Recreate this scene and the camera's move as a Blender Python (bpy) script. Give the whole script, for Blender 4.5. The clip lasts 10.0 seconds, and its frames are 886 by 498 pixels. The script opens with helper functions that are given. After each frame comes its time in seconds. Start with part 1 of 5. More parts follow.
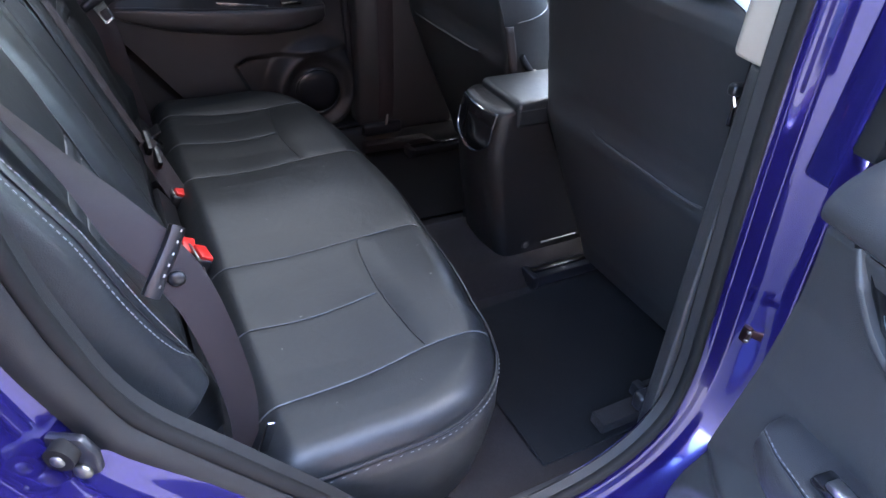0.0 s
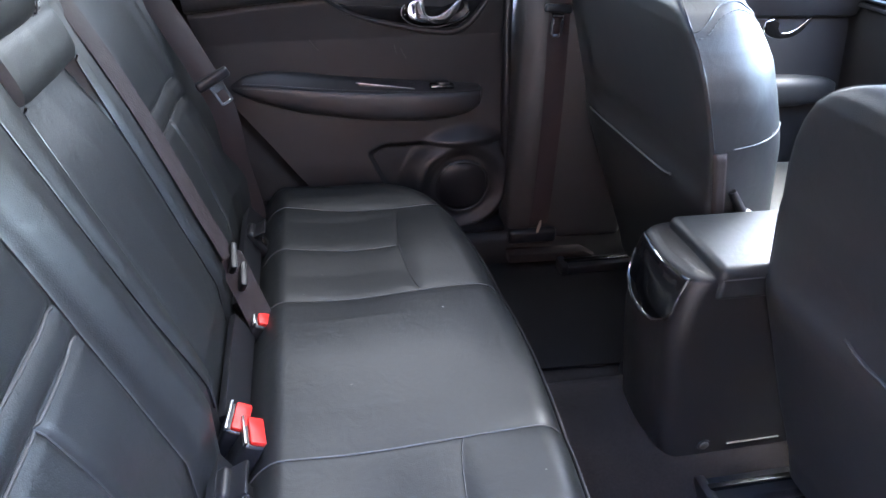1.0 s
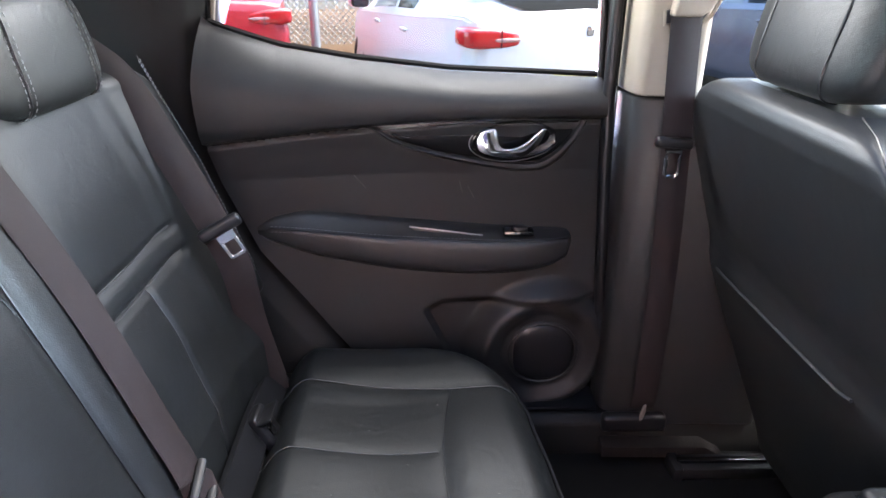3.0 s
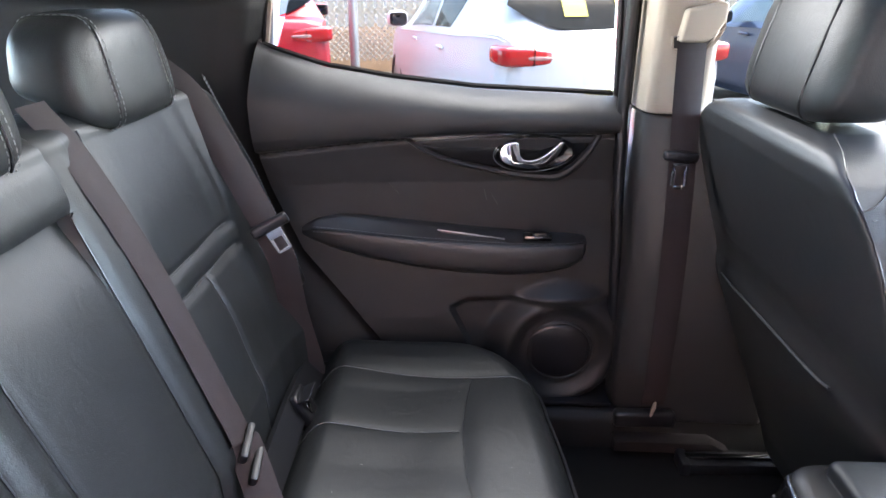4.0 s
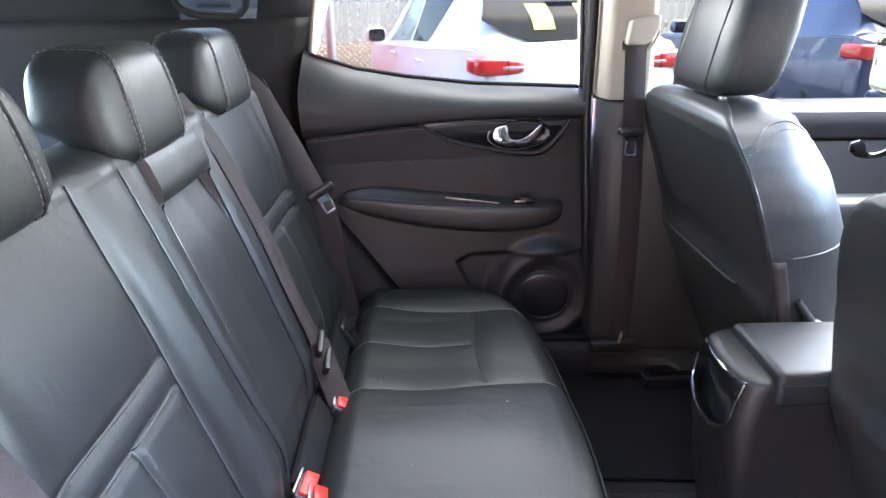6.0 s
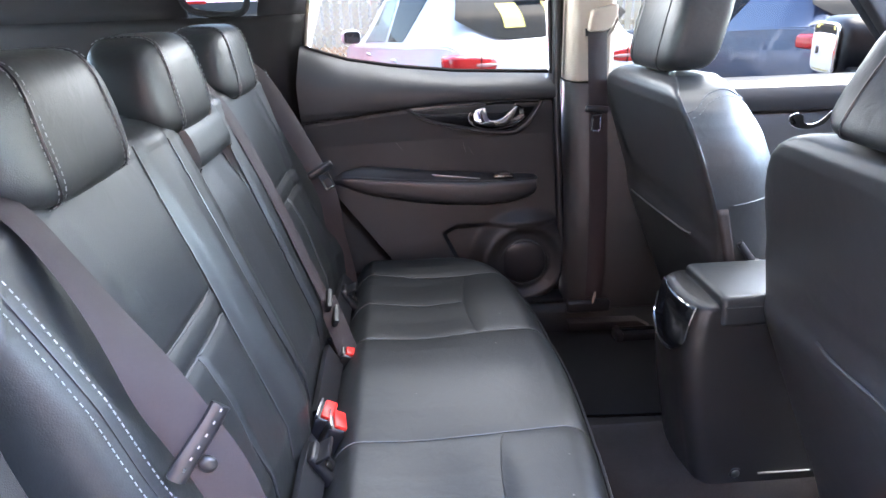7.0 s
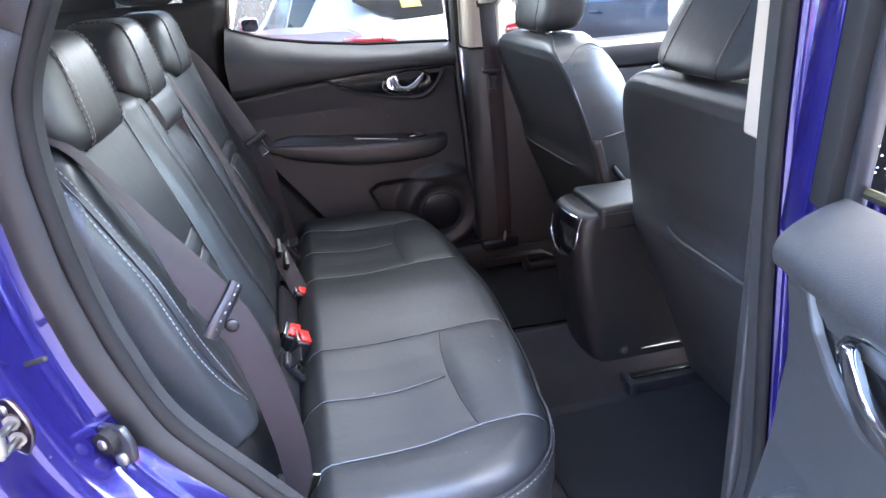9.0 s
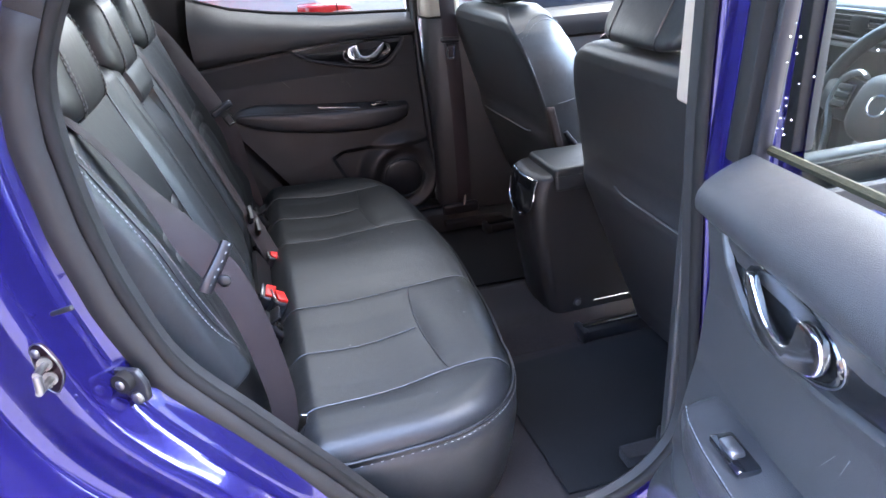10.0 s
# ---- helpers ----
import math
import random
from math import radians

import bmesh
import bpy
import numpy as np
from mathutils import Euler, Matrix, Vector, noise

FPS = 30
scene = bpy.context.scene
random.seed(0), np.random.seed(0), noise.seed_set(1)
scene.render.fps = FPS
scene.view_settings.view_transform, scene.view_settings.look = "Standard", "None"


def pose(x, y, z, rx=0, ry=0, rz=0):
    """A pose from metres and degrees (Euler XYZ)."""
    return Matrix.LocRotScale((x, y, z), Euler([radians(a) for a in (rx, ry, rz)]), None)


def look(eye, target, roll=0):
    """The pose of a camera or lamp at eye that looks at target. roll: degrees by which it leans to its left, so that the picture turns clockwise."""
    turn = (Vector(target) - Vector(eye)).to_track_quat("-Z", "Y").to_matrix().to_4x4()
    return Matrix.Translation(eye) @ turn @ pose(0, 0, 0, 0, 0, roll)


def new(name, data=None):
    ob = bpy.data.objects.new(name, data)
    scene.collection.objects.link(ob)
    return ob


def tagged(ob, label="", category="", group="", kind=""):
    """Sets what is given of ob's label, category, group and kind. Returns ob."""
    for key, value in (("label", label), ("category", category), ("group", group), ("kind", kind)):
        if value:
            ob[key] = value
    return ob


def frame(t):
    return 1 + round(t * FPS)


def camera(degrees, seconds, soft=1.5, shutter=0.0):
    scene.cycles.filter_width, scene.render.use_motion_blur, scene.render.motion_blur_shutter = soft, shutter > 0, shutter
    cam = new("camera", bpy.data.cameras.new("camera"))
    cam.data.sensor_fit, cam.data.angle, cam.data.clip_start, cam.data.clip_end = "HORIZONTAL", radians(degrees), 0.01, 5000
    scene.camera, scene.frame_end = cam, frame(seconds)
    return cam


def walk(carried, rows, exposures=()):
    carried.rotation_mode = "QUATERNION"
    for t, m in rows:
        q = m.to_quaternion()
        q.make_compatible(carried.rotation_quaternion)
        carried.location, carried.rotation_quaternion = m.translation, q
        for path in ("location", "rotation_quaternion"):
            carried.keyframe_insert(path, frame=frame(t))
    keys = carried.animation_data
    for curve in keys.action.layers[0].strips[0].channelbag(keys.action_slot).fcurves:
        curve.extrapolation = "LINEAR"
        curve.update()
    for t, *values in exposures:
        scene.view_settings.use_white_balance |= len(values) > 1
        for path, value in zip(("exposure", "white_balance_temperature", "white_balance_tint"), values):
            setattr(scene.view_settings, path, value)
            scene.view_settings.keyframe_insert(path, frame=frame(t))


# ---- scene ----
cam = camera(69.0, 10.0)
EXPOSURES = [(t, e, k, 12) for t, e, k in ((0, 5.6, 5950), (0.5, 5.85, 6000), (1, 6.35, 6150), (2.5, 6.5, 6650), (4.5, 6.5, 6650), (5.5, 6.55, 6550), (7, 6.55, 6350), (8.5, 6.45, 6200), (9, 6.38, 6200), (10, 6.1, 6200))]
PATH = [
    (0, (-0.327, -1.121, 1.378), (0.45, 0.311, 0.218), 3.4),
    (0.5, (-0.256, -0.941, 1.345), (0.345, 0.602, 0.224), 3.0),
    (1, (-0.16, -0.748, 1.358), (0.2, 0.906, 0.293), 2.3),
    (1.5, (-0.123, -0.609, 1.337), (0.12, 1.128, 0.376), 2.2),
    (2, (-0.083, -0.514, 1.341), (0.088, 1.277, 0.467), 1.5),
    (2.5, (-0.047, -0.447, 1.338), (0.081, 1.364, 0.5), 1.0),
    (3, (-0.037, -0.408, 1.335), (0.013, 1.417, 0.519), 0.3),
    (4.5, (-0.022, -0.599, 1.362), (-0.089, 1.252, 0.606), 0.3),
    (5, (-0.037, -0.671, 1.353), (-0.094, 1.185, 0.611), -0.3),
    (5.5, (-0.07, -0.766, 1.37), (-0.081, 1.094, 0.635), -0.6),
    (6.8, (-0.121, -1.004, 1.353), (-0.047, 0.857, 0.623), -1.6),
    (7, (-0.128, -1.04, 1.35), (-0.036, 0.821, 0.625), -2.0),
    (7.5, (-0.141, -1.125, 1.352), (-0.005, 0.732, 0.621), -2.3),
    (8, (-0.155, -1.173, 1.343), (0.091, 0.666, 0.596), -2.7),
    (8.5, (-0.167, -1.234, 1.333), (0.145, 0.589, 0.573), -3.9),
    (9, (-0.192, -1.295, 1.346), (0.153, 0.513, 0.563), -4.4),
    (9.5, (-0.212, -1.342, 1.361), (0.169, 0.447, 0.552), -4.8),
    (10, (-0.23, -1.38, 1.371), (0.226, 0.357, 0.491), -4.1),
]
walk(cam, [(t, look(eye, aim, roll)) for t, eye, aim, roll in PATH], EXPOSURES)

# ---- world and light ----
world = bpy.data.worlds.new("world")
scene.world = world
world.use_nodes = True
wn = world.node_tree.nodes
sky = wn.new("ShaderNodeTexSky")
sky.sky_type = "NISHITA"
sky.sun_disc = False
sky.sun_elevation = radians(61)
sky.sun_rotation = radians(68)
sky.dust_density = 2.0
wn["Background"].inputs["Strength"].default_value = 0.15
world.node_tree.links.new(sky.outputs[0], wn["Background"].inputs[0])

sun = new("sun", bpy.data.lights.new("sun", "SUN"))
sun.data.energy = 1.0
sun.data.angle = radians(60)
sun.data.color = (1.0, 0.95, 0.87)
sun.matrix_world = look((3.0, 1.2, 6.0), (0, 0, 0))




def sky_opening(name, eye, target, wide, high, watts, tint):
    """Adds an area lamp high in a side window's opening, for the sky's light."""
    lamp = new(name, bpy.data.lights.new(name, "AREA"))
    lamp.data.shape, lamp.data.size, lamp.data.size_y = "RECTANGLE", wide, high
    lamp.data.energy = watts
    lamp.data.color = tint
    lamp.matrix_world = look(eye, target)


# Out-of-view lamps make up for sky light that the dimmed glass holds back.
sky_opening("sky_rear_window", (-0.03, 0.695, 1.44), (-0.05, -0.1, 0.80), 0.50, 0.09, 0.075, (0.95, 0.98, 1.0))
sky_opening("sky_front_window", (0.68, 0.70, 1.43), (0.45, -0.1, 0.80), 0.45, 0.09, 0.07, (0.95, 0.98, 1.0))


# ---- materials ----
def material(name, color, rough=0.5, metal=0.0, vary=0.25, scale=40.0, bump=0.0, bump_scale=300.0, coat=0.0,
             stain=0.2, stain_scale=6.0, spec=0.5, sheen=0.0, wrinkle=0.0):
    m = bpy.data.materials.new(name)
    m.use_nodes = True
    t = m.node_tree
    b = t.nodes["Principled BSDF"]
    b.inputs["Roughness"].default_value = rough
    b.inputs["Metallic"].default_value = metal
    b.inputs["Coat Weight"].default_value = coat
    b.inputs["Coat Roughness"].default_value = 0.04
    b.inputs["Specular IOR Level"].default_value = spec
    b.inputs["Sheen Weight"].default_value = sheen
    co = t.nodes.new("ShaderNodeTexCoord")
    fine = t.nodes.new("ShaderNodeTexNoise")
    fine.inputs["Scale"].default_value = scale
    fine.inputs["Detail"].default_value = 4
    wide = t.nodes.new("ShaderNodeTexNoise")
    wide.inputs["Scale"].default_value = stain_scale
    wide.inputs["Detail"].default_value = 3
    t.links.new(co.outputs["Object"], fine.inputs["Vector"])
    t.links.new(co.outputs["Object"], wide.inputs["Vector"])
    mix = t.nodes.new("ShaderNodeMath")
    mix.operation = "MULTIPLY_ADD"
    mix.inputs[1].default_value = vary
    t.links.new(fine.outputs["Fac"], mix.inputs[0])
    mix2 = t.nodes.new("ShaderNodeMath")
    mix2.operation = "MULTIPLY_ADD"
    mix2.inputs[1].default_value = stain
    mix2.inputs[2].default_value = 1.0 - 0.5 * (vary + stain)
    t.links.new(wide.outputs["Fac"], mix2.inputs[0])
    t.links.new(mix2.outputs[0], mix.inputs[2])
    tint = t.nodes.new("ShaderNodeVectorMath")
    tint.operation = "SCALE"
    tint.inputs[0].default_value = color
    t.links.new(mix.outputs[0], tint.inputs["Scale"])
    t.links.new(tint.outputs[0], b.inputs["Base Color"])
    rr = t.nodes.new("ShaderNodeMath")
    rr.operation = "MULTIPLY_ADD"
    rr.inputs[1].default_value = 0.16 * rough
    rr.inputs[2].default_value = rough * 0.92
    t.links.new(wide.outputs["Fac"], rr.inputs[0])
    t.links.new(rr.outputs[0], b.inputs["Roughness"])
    if bump:
        grain = t.nodes.new("ShaderNodeTexVoronoi")
        grain.feature = "DISTANCE_TO_EDGE"
        grain.inputs["Scale"].default_value = bump_scale
        t.links.new(co.outputs["Object"], grain.inputs["Vector"])
        bp = t.nodes.new("ShaderNodeBump")
        bp.inputs["Strength"].default_value = bump
        bp.inputs["Distance"].default_value = 0.0012
        t.links.new(grain.outputs["Distance"], bp.inputs["Height"])
        t.links.new(bp.outputs[0], b.inputs["Normal"])
        if wrinkle:
            fold = t.nodes.new("ShaderNodeTexNoise")
            fold.inputs["Scale"].default_value = 26
            fold.inputs["Detail"].default_value = 5
            fold.inputs["Distortion"].default_value = 1.2
            t.links.new(co.outputs["Object"], fold.inputs["Vector"])
            b2 = t.nodes.new("ShaderNodeBump")
            b2.inputs["Strength"].default_value = wrinkle
            b2.inputs["Distance"].default_value = 0.006
            t.links.new(fold.outputs["Fac"], b2.inputs["Height"])
            t.links.new(bp.outputs[0], b2.inputs["Normal"])
            t.links.new(b2.outputs[0], b.inputs["Normal"])
    return m


def glass(name, color=(0.9, 0.95, 0.95), ior=1.14):
    m = bpy.data.materials.new(name)
    m.use_nodes = True
    t = m.node_tree
    t.nodes.remove(t.nodes["Principled BSDF"])
    out = t.nodes["Material Output"]
    tr = t.nodes.new("ShaderNodeBsdfTransparent")
    tr.inputs[0].default_value = (*color, 1)
    gl = t.nodes.new("ShaderNodeBsdfGlossy")
    gl.inputs["Roughness"].default_value = 0.02
    fr = t.nodes.new("ShaderNodeFresnel")
    fr.inputs[0].default_value = ior
    mx = t.nodes.new("ShaderNodeMixShader")
    t.links.new(fr.outputs[0], mx.inputs[0])
    t.links.new(tr.outputs[0], mx.inputs[1])
    t.links.new(gl.outputs[0], mx.inputs[2])
    t.links.new(mx.outputs[0], out.inputs[0])
    return m


LEATHER = material("black_leather", (0.0135, 0.0147, 0.0158), 0.43, bump=0.2, bump_scale=420, stain=0.5, stain_scale=7, vary=0.5, scale=160, wrinkle=0.14, spec=0.42)
LEATHER_SIDE = material("black_vinyl", (0.025, 0.0253, 0.0262), 0.43, bump=0.22, bump_scale=450, wrinkle=0.08, spec=0.6)
ARMREST = material("black_soft_trim", (0.022, 0.021, 0.0215), 0.36, bump=0.4, bump_scale=500, wrinkle=0.08, spec=0.7)
DARK_STEEL = material("dark_steel", (0.05, 0.028, 0.029), 0.4, metal=1.0, vary=0.5, scale=90)
STITCH = material("grey_thread", (0.20, 0.205, 0.21), 0.7)
PIPING = material("dark_piping", (0.042, 0.043, 0.045), 0.45)
SEAM = material("seam_thread_and_highlight", (0.085, 0.087, 0.09), 0.5)
PLASTIC = material("black_grained_plastic", (0.0225, 0.0219, 0.0223), 0.42, bump=0.3, bump_scale=600, wrinkle=0.05, spec=0.42)
CONSOLE = material("black_console_plastic", (0.0135, 0.0128, 0.013), 0.38, bump=0.3, bump_scale=700, wrinkle=0.04, spec=0.45, stain=0.4)
SMOOTH = material("black_smooth_plastic", (0.012, 0.012, 0.014), 0.35)
PILLAR = material("black_pillar_plastic", (0.030, 0.029, 0.029), 0.42, bump=0.25, bump_scale=700, spec=0.5)
DULL = material("black_dull_plastic", (0.0125, 0.012, 0.012), 0.6, bump=0.25, bump_scale=700, spec=0.3)
GLOSS = material("gloss_black", (0.006, 0.006, 0.007), 0.08, coat=1.0, vary=0.05, stain=0.05)
CHROME = material("chrome", (0.8, 0.8, 0.82), 0.1, metal=1.0, vary=0.03, stain=0.05)
SATIN = material("satin_metal", (0.45, 0.45, 0.46), 0.3, metal=1.0, vary=0.05)
STEEL = material("zinc_steel", (0.20, 0.195, 0.185), 0.42, metal=1.0, vary=0.4, scale=90)
CARPET = material("dark_carpet", (0.017, 0.0138, 0.0132), 0.95, vary=1.1, scale=260, bump=0.9, bump_scale=700, stain=0.9, stain_scale=12, spec=0.1, sheen=0.04)
MAT = material("black_floor_mat", (0.0068, 0.0064, 0.0066), 0.9, vary=0.9, scale=300, bump=0.7, bump_scale=700, stain=0.9, stain_scale=12, spec=0.12, sheen=0.03)
WEB = material("belt_webbing", (0.028, 0.021, 0.0222), 0.6, vary=0.3, scale=300, bump=0.6, bump_scale=900, spec=0.25)
WORN = material("worn_fabric", (0.024, 0.0185, 0.017), 0.7, vary=0.4, scale=200, bump=0.4, bump_scale=700, spec=0.3)
RED = material("red_plastic", (0.6, 0.02, 0.015), 0.35)
BEIGE = material("beige_pillar_trim", (0.33, 0.28, 0.225), 0.6, vary=0.08, bump=0.15, bump_scale=600, stain=0.08)
RUBBER = material("black_rubber_seal", (0.010, 0.0095, 0.0093), 0.65, spec=0.12, vary=0.3, scale=60, stain=0.4)
BLUE = material("blue_metallic_paint", (0.0150, 0.0110, 0.098), 0.16, metal=0.6, vary=0.15, scale=900, coat=0.8, stain=0.1)
LIGHT_LINING = material("light_grey_headlining", (0.42, 0.40, 0.37), 0.95, vary=0.1, scale=300, bump=0.3, bump_scale=900, stain=0.1)
HEADLINER = material("black_headlining", (0.02, 0.02, 0.022), 0.95, vary=0.4, scale=300, bump=0.4, bump_scale=900)
GLASS = glass("clear_glass", (0.66, 0.70, 0.69), 1.09)
# Darkened so the bright outdoors keeps its detail; the real panes are clear.
DIM_GLASS = glass("dimmed_glass", (0.064, 0.066, 0.065))
SCREEN = glass("windscreen_glass", (0.62, 0.66, 0.655))
ROOF_GLASS = glass("roof_glass", (0.042, 0.046, 0.048))
CAR_GLASS = material("dark_car_glass", (0.010, 0.013, 0.015), 0.05, vary=0.1, stain=0.3, spec=0.06)
# Opaque pane; the bright view through it is put into its colour.
BRIGHT_VIEW_GLASS = material("bright_view_car_glass", (0.16, 0.21, 0.21), 0.06, vary=0.3, scale=5, stain=0.6, stain_scale=2.5, spec=0.35)
MOSS = material("mossy_window_seal", (0.016, 0.0145, 0.007), 0.9, vary=1.2, scale=220, bump=0.8, bump_scale=500, stain=0.8, stain_scale=30, spec=0.2)
GREY_EDGE = material("grey_satin_edge", (0.07, 0.069, 0.068), 0.3, vary=0.1)
FINISHER = material("gloss_black_finisher", (0.006, 0.006, 0.0065), 0.2, vary=0.1, spec=0.4)
WHITE_PAINT = material("white_paint", (0.8, 0.8, 0.8), 0.35, coat=0.3, vary=0.03, stain=0.05)
NAVY_PAINT = material("dark_blue_paint", (0.055, 0.08, 0.14), 0.3, metal=0.4, coat=1.0, vary=0.08)
GREY_PAINT = material("grey_car_paint", (0.16, 0.165, 0.17), 0.3, metal=0.4, coat=1.0, vary=0.06)
RED_PAINT = material("red_paint", (0.5, 0.02, 0.03), 0.3, coat=1.0, vary=0.05)
LAMP_RED = material("red_lamp_lens", (0.6, 0.02, 0.02), 0.12, coat=1.0, vary=0.2, scale=60)
LAMP_CLEAR = material("pale_lamp_lens", (0.62, 0.34, 0.32), 0.1, coat=1.0)
TYRE = material("tyre_rubber", (0.02, 0.02, 0.02), 0.85)
ALLOY = material("alloy", (0.6, 0.6, 0.62), 0.3, metal=0.9)
ASPHALT = material("asphalt", (0.085, 0.078, 0.068), 0.9, vary=0.7, scale=60, bump=0.5, bump_scale=90, stain=0.6, stain_scale=0.8)
WOOD = material("cream_fence_paint", (0.62, 0.55, 0.40), 0.7, vary=0.25, scale=12, stain=0.2)
GALV = material("galvanised_steel", (0.45, 0.46, 0.46), 0.5, metal=0.7, vary=0.2)
BRICK = material("red_brick", (0.26, 0.15, 0.11), 0.85, vary=0.5, scale=20)
PALE = material("pale_card", (0.75, 0.66, 0.15), 0.6)


# ---- mesh helpers ----
def finish(name, verts, faces, mat, parent=None, label="", T=None, smooth=40, weld=False):
    if T is not None:
        verts = [T @ Vector(v) for v in verts]
        if T.determinant() < 0:
            faces = [tuple(reversed(f)) for f in faces]
    me = bpy.data.meshes.new(name)
    me.from_pydata([tuple(v) for v in verts], [], faces)
    if weld:
        bm = bmesh.new()
        bm.from_mesh(me)
        bmesh.ops.remove_doubles(bm, verts=bm.verts, dist=1e-5)
        bmesh.ops.recalc_face_normals(bm, faces=bm.faces)
        bm.to_mesh(me)
        bm.free()
    me.materials.append(mat)
    if smooth:
        me.shade_smooth()
        me.set_sharp_from_angle(angle=radians(smooth))
    ob = new(name, me)
    if parent is not None:
        ob.parent = parent
    if label:
        tagged(ob, label)
    return ob


def part(name, bm, mat, parent=None, label="", T=None, smooth=40):
    bmesh.ops.recalc_face_normals(bm, faces=bm.faces)
    bm.verts.index_update()
    verts = [v.co.copy() for v in bm.verts]
    faces = [tuple(v.index for v in f.verts) for f in bm.faces]
    bm.free()
    ob = finish(name, verts, faces, mat, parent, label, T, smooth)
    return tagged(ob, kind="stuff") if name in ("stitching", "rain_drops", "tongue_slots", "wire_mesh") else ob


def thing(name, label, category, group="", kind="", at=(0, 0, 0)):
    e = new(name)
    e.empty_display_size = 0.05
    e.location = at
    return tagged(e, label, category, group, kind)


def sheet(fn, us, vs):
    """A grid surface from fn(u, v)."""
    verts = [fn(u, v) for v in vs for u in us]
    n = len(us)
    faces = [(j * n + i, j * n + i + 1, (j + 1) * n + i + 1, (j + 1) * n + i) for j in range(len(vs) - 1) for i in range(n - 1)]
    return verts, faces


def thick(ob, t, offset=-1):
    m = ob.modifiers.new("solid", "SOLIDIFY")
    m.thickness, m.offset = t, offset
    return ob


def bevel(ob, w, seg=2):
    m = ob.modifiers.new("bevel", "BEVEL")
    m.width, m.segments, m.limit_method = w, seg, "ANGLE"
    m.angle_limit = radians(35)
    return ob


def box(cx, cy, cz, sx, sy, sz, r=0.0, seg=2, m=None):
    bm = bmesh.new()
    bmesh.ops.create_cube(bm, size=1)
    bmesh.ops.scale(bm, vec=(sx, sy, sz), verts=bm.verts)
    if r:
        bmesh.ops.bevel(bm, geom=list(bm.edges), offset=r, segments=seg, affect="EDGES", profile=0.5)
    if m is not None:
        bmesh.ops.transform(bm, matrix=m, verts=bm.verts)
    bmesh.ops.translate(bm, vec=(cx, cy, cz), verts=bm.verts)
    return bm


def add(bm, other):
    """Moves the faces of another bmesh into bm."""
    me = bpy.data.meshes.new("tmp")
    other.to_mesh(me)
    other.free()
    bm.from_mesh(me)
    bpy.data.meshes.remove(me)
    return bm


def prism(outline, axis, a, b, r=0.0, seg=2):
    """An outline in the two other axes, drawn out along an axis from a to b."""
    bm = bmesh.new()
    place = {"x": lambda p, q: (q, p[0], p[1]), "y": lambda p, q: (p[0], q, p[1]), "z": lambda p, q: (p[0], p[1], q)}[axis]
    lo = [bm.verts.new(place(p, a)) for p in outline]
    hi = [bm.verts.new(place(p, b)) for p in outline]
    n = len(outline)
    bm.faces.new(lo)
    bm.faces.new(list(reversed(hi)))
    for i in range(n):
        bm.faces.new((lo[i], hi[i], hi[(i + 1) % n], lo[(i + 1) % n]))
    bmesh.ops.recalc_face_normals(bm, faces=bm.faces)
    if r:
        bmesh.ops.bevel(bm, geom=[e for e in bm.edges if e.calc_face_angle(0) > 0.6], offset=r, segments=seg, affect="EDGES", profile=0.5)
    return bm


def pane(name, outline, y, mat, parent, label="", T=None):
    """A glass pane in the plane y."""
    g = finish(name, [(x, y, z) for x, z in outline], [tuple(range(len(outline)))], mat, parent, label, T)
    return g


def curve(pts, n=40, closed=False):
    """A smooth line through points (Catmull-Rom), as n vectors."""
    p = [Vector(q) for q in pts]
    if closed:
        q = [p[-1]] + p + [p[0], p[1]]
        spans = len(p)
    else:
        q = [2 * p[0] - p[1]] + p + [2 * p[-1] - p[-2]]
        spans = len(p) - 1
    out = []
    for k in range(n):
        s = k / (n if closed else n - 1) * spans
        i = min(int(s), spans - 1)
        u = s - i
        a, b, c, d = q[i:i + 4]
        out.append(0.5 * ((2 * b) + (c - a) * u + (2 * a - 5 * b + 4 * c - d) * u * u + (3 * b - a - 3 * c + d) * u ** 3))
    return out


def tube(pts, r, sides=6, closed=False, flat=1.0, taper=None):
    """A round bar along points."""
    bm = bmesh.new()
    rings = []
    n = len(pts)
    up = Vector((0.13, 0.21, 0.97))
    for i, p in enumerate(pts):
        a = pts[i - 1] if i or closed else p
        b = pts[(i + 1) % n] if i < n - 1 or closed else p
        d = (b - a).normalized()
        s = d.cross(up).normalized()
        w = s.cross(d).normalized()
        k = r * (taper(i / (n - 1)) if taper else 1)
        rings.append([bm.verts.new(p + k * (math.cos(2 * math.pi * j / sides) * s + flat * math.sin(2 * math.pi * j / sides) * w)) for j in range(sides)])
    for i in range(n if closed else n - 1):
        x, y = rings[i], rings[(i + 1) % n]
        for j in range(sides):
            bm.faces.new((x[j], x[(j + 1) % sides], y[(j + 1) % sides], y[j]))
    if not closed:
        bm.faces.new(list(reversed(rings[0])))
        bm.faces.new(rings[-1])
    return bm


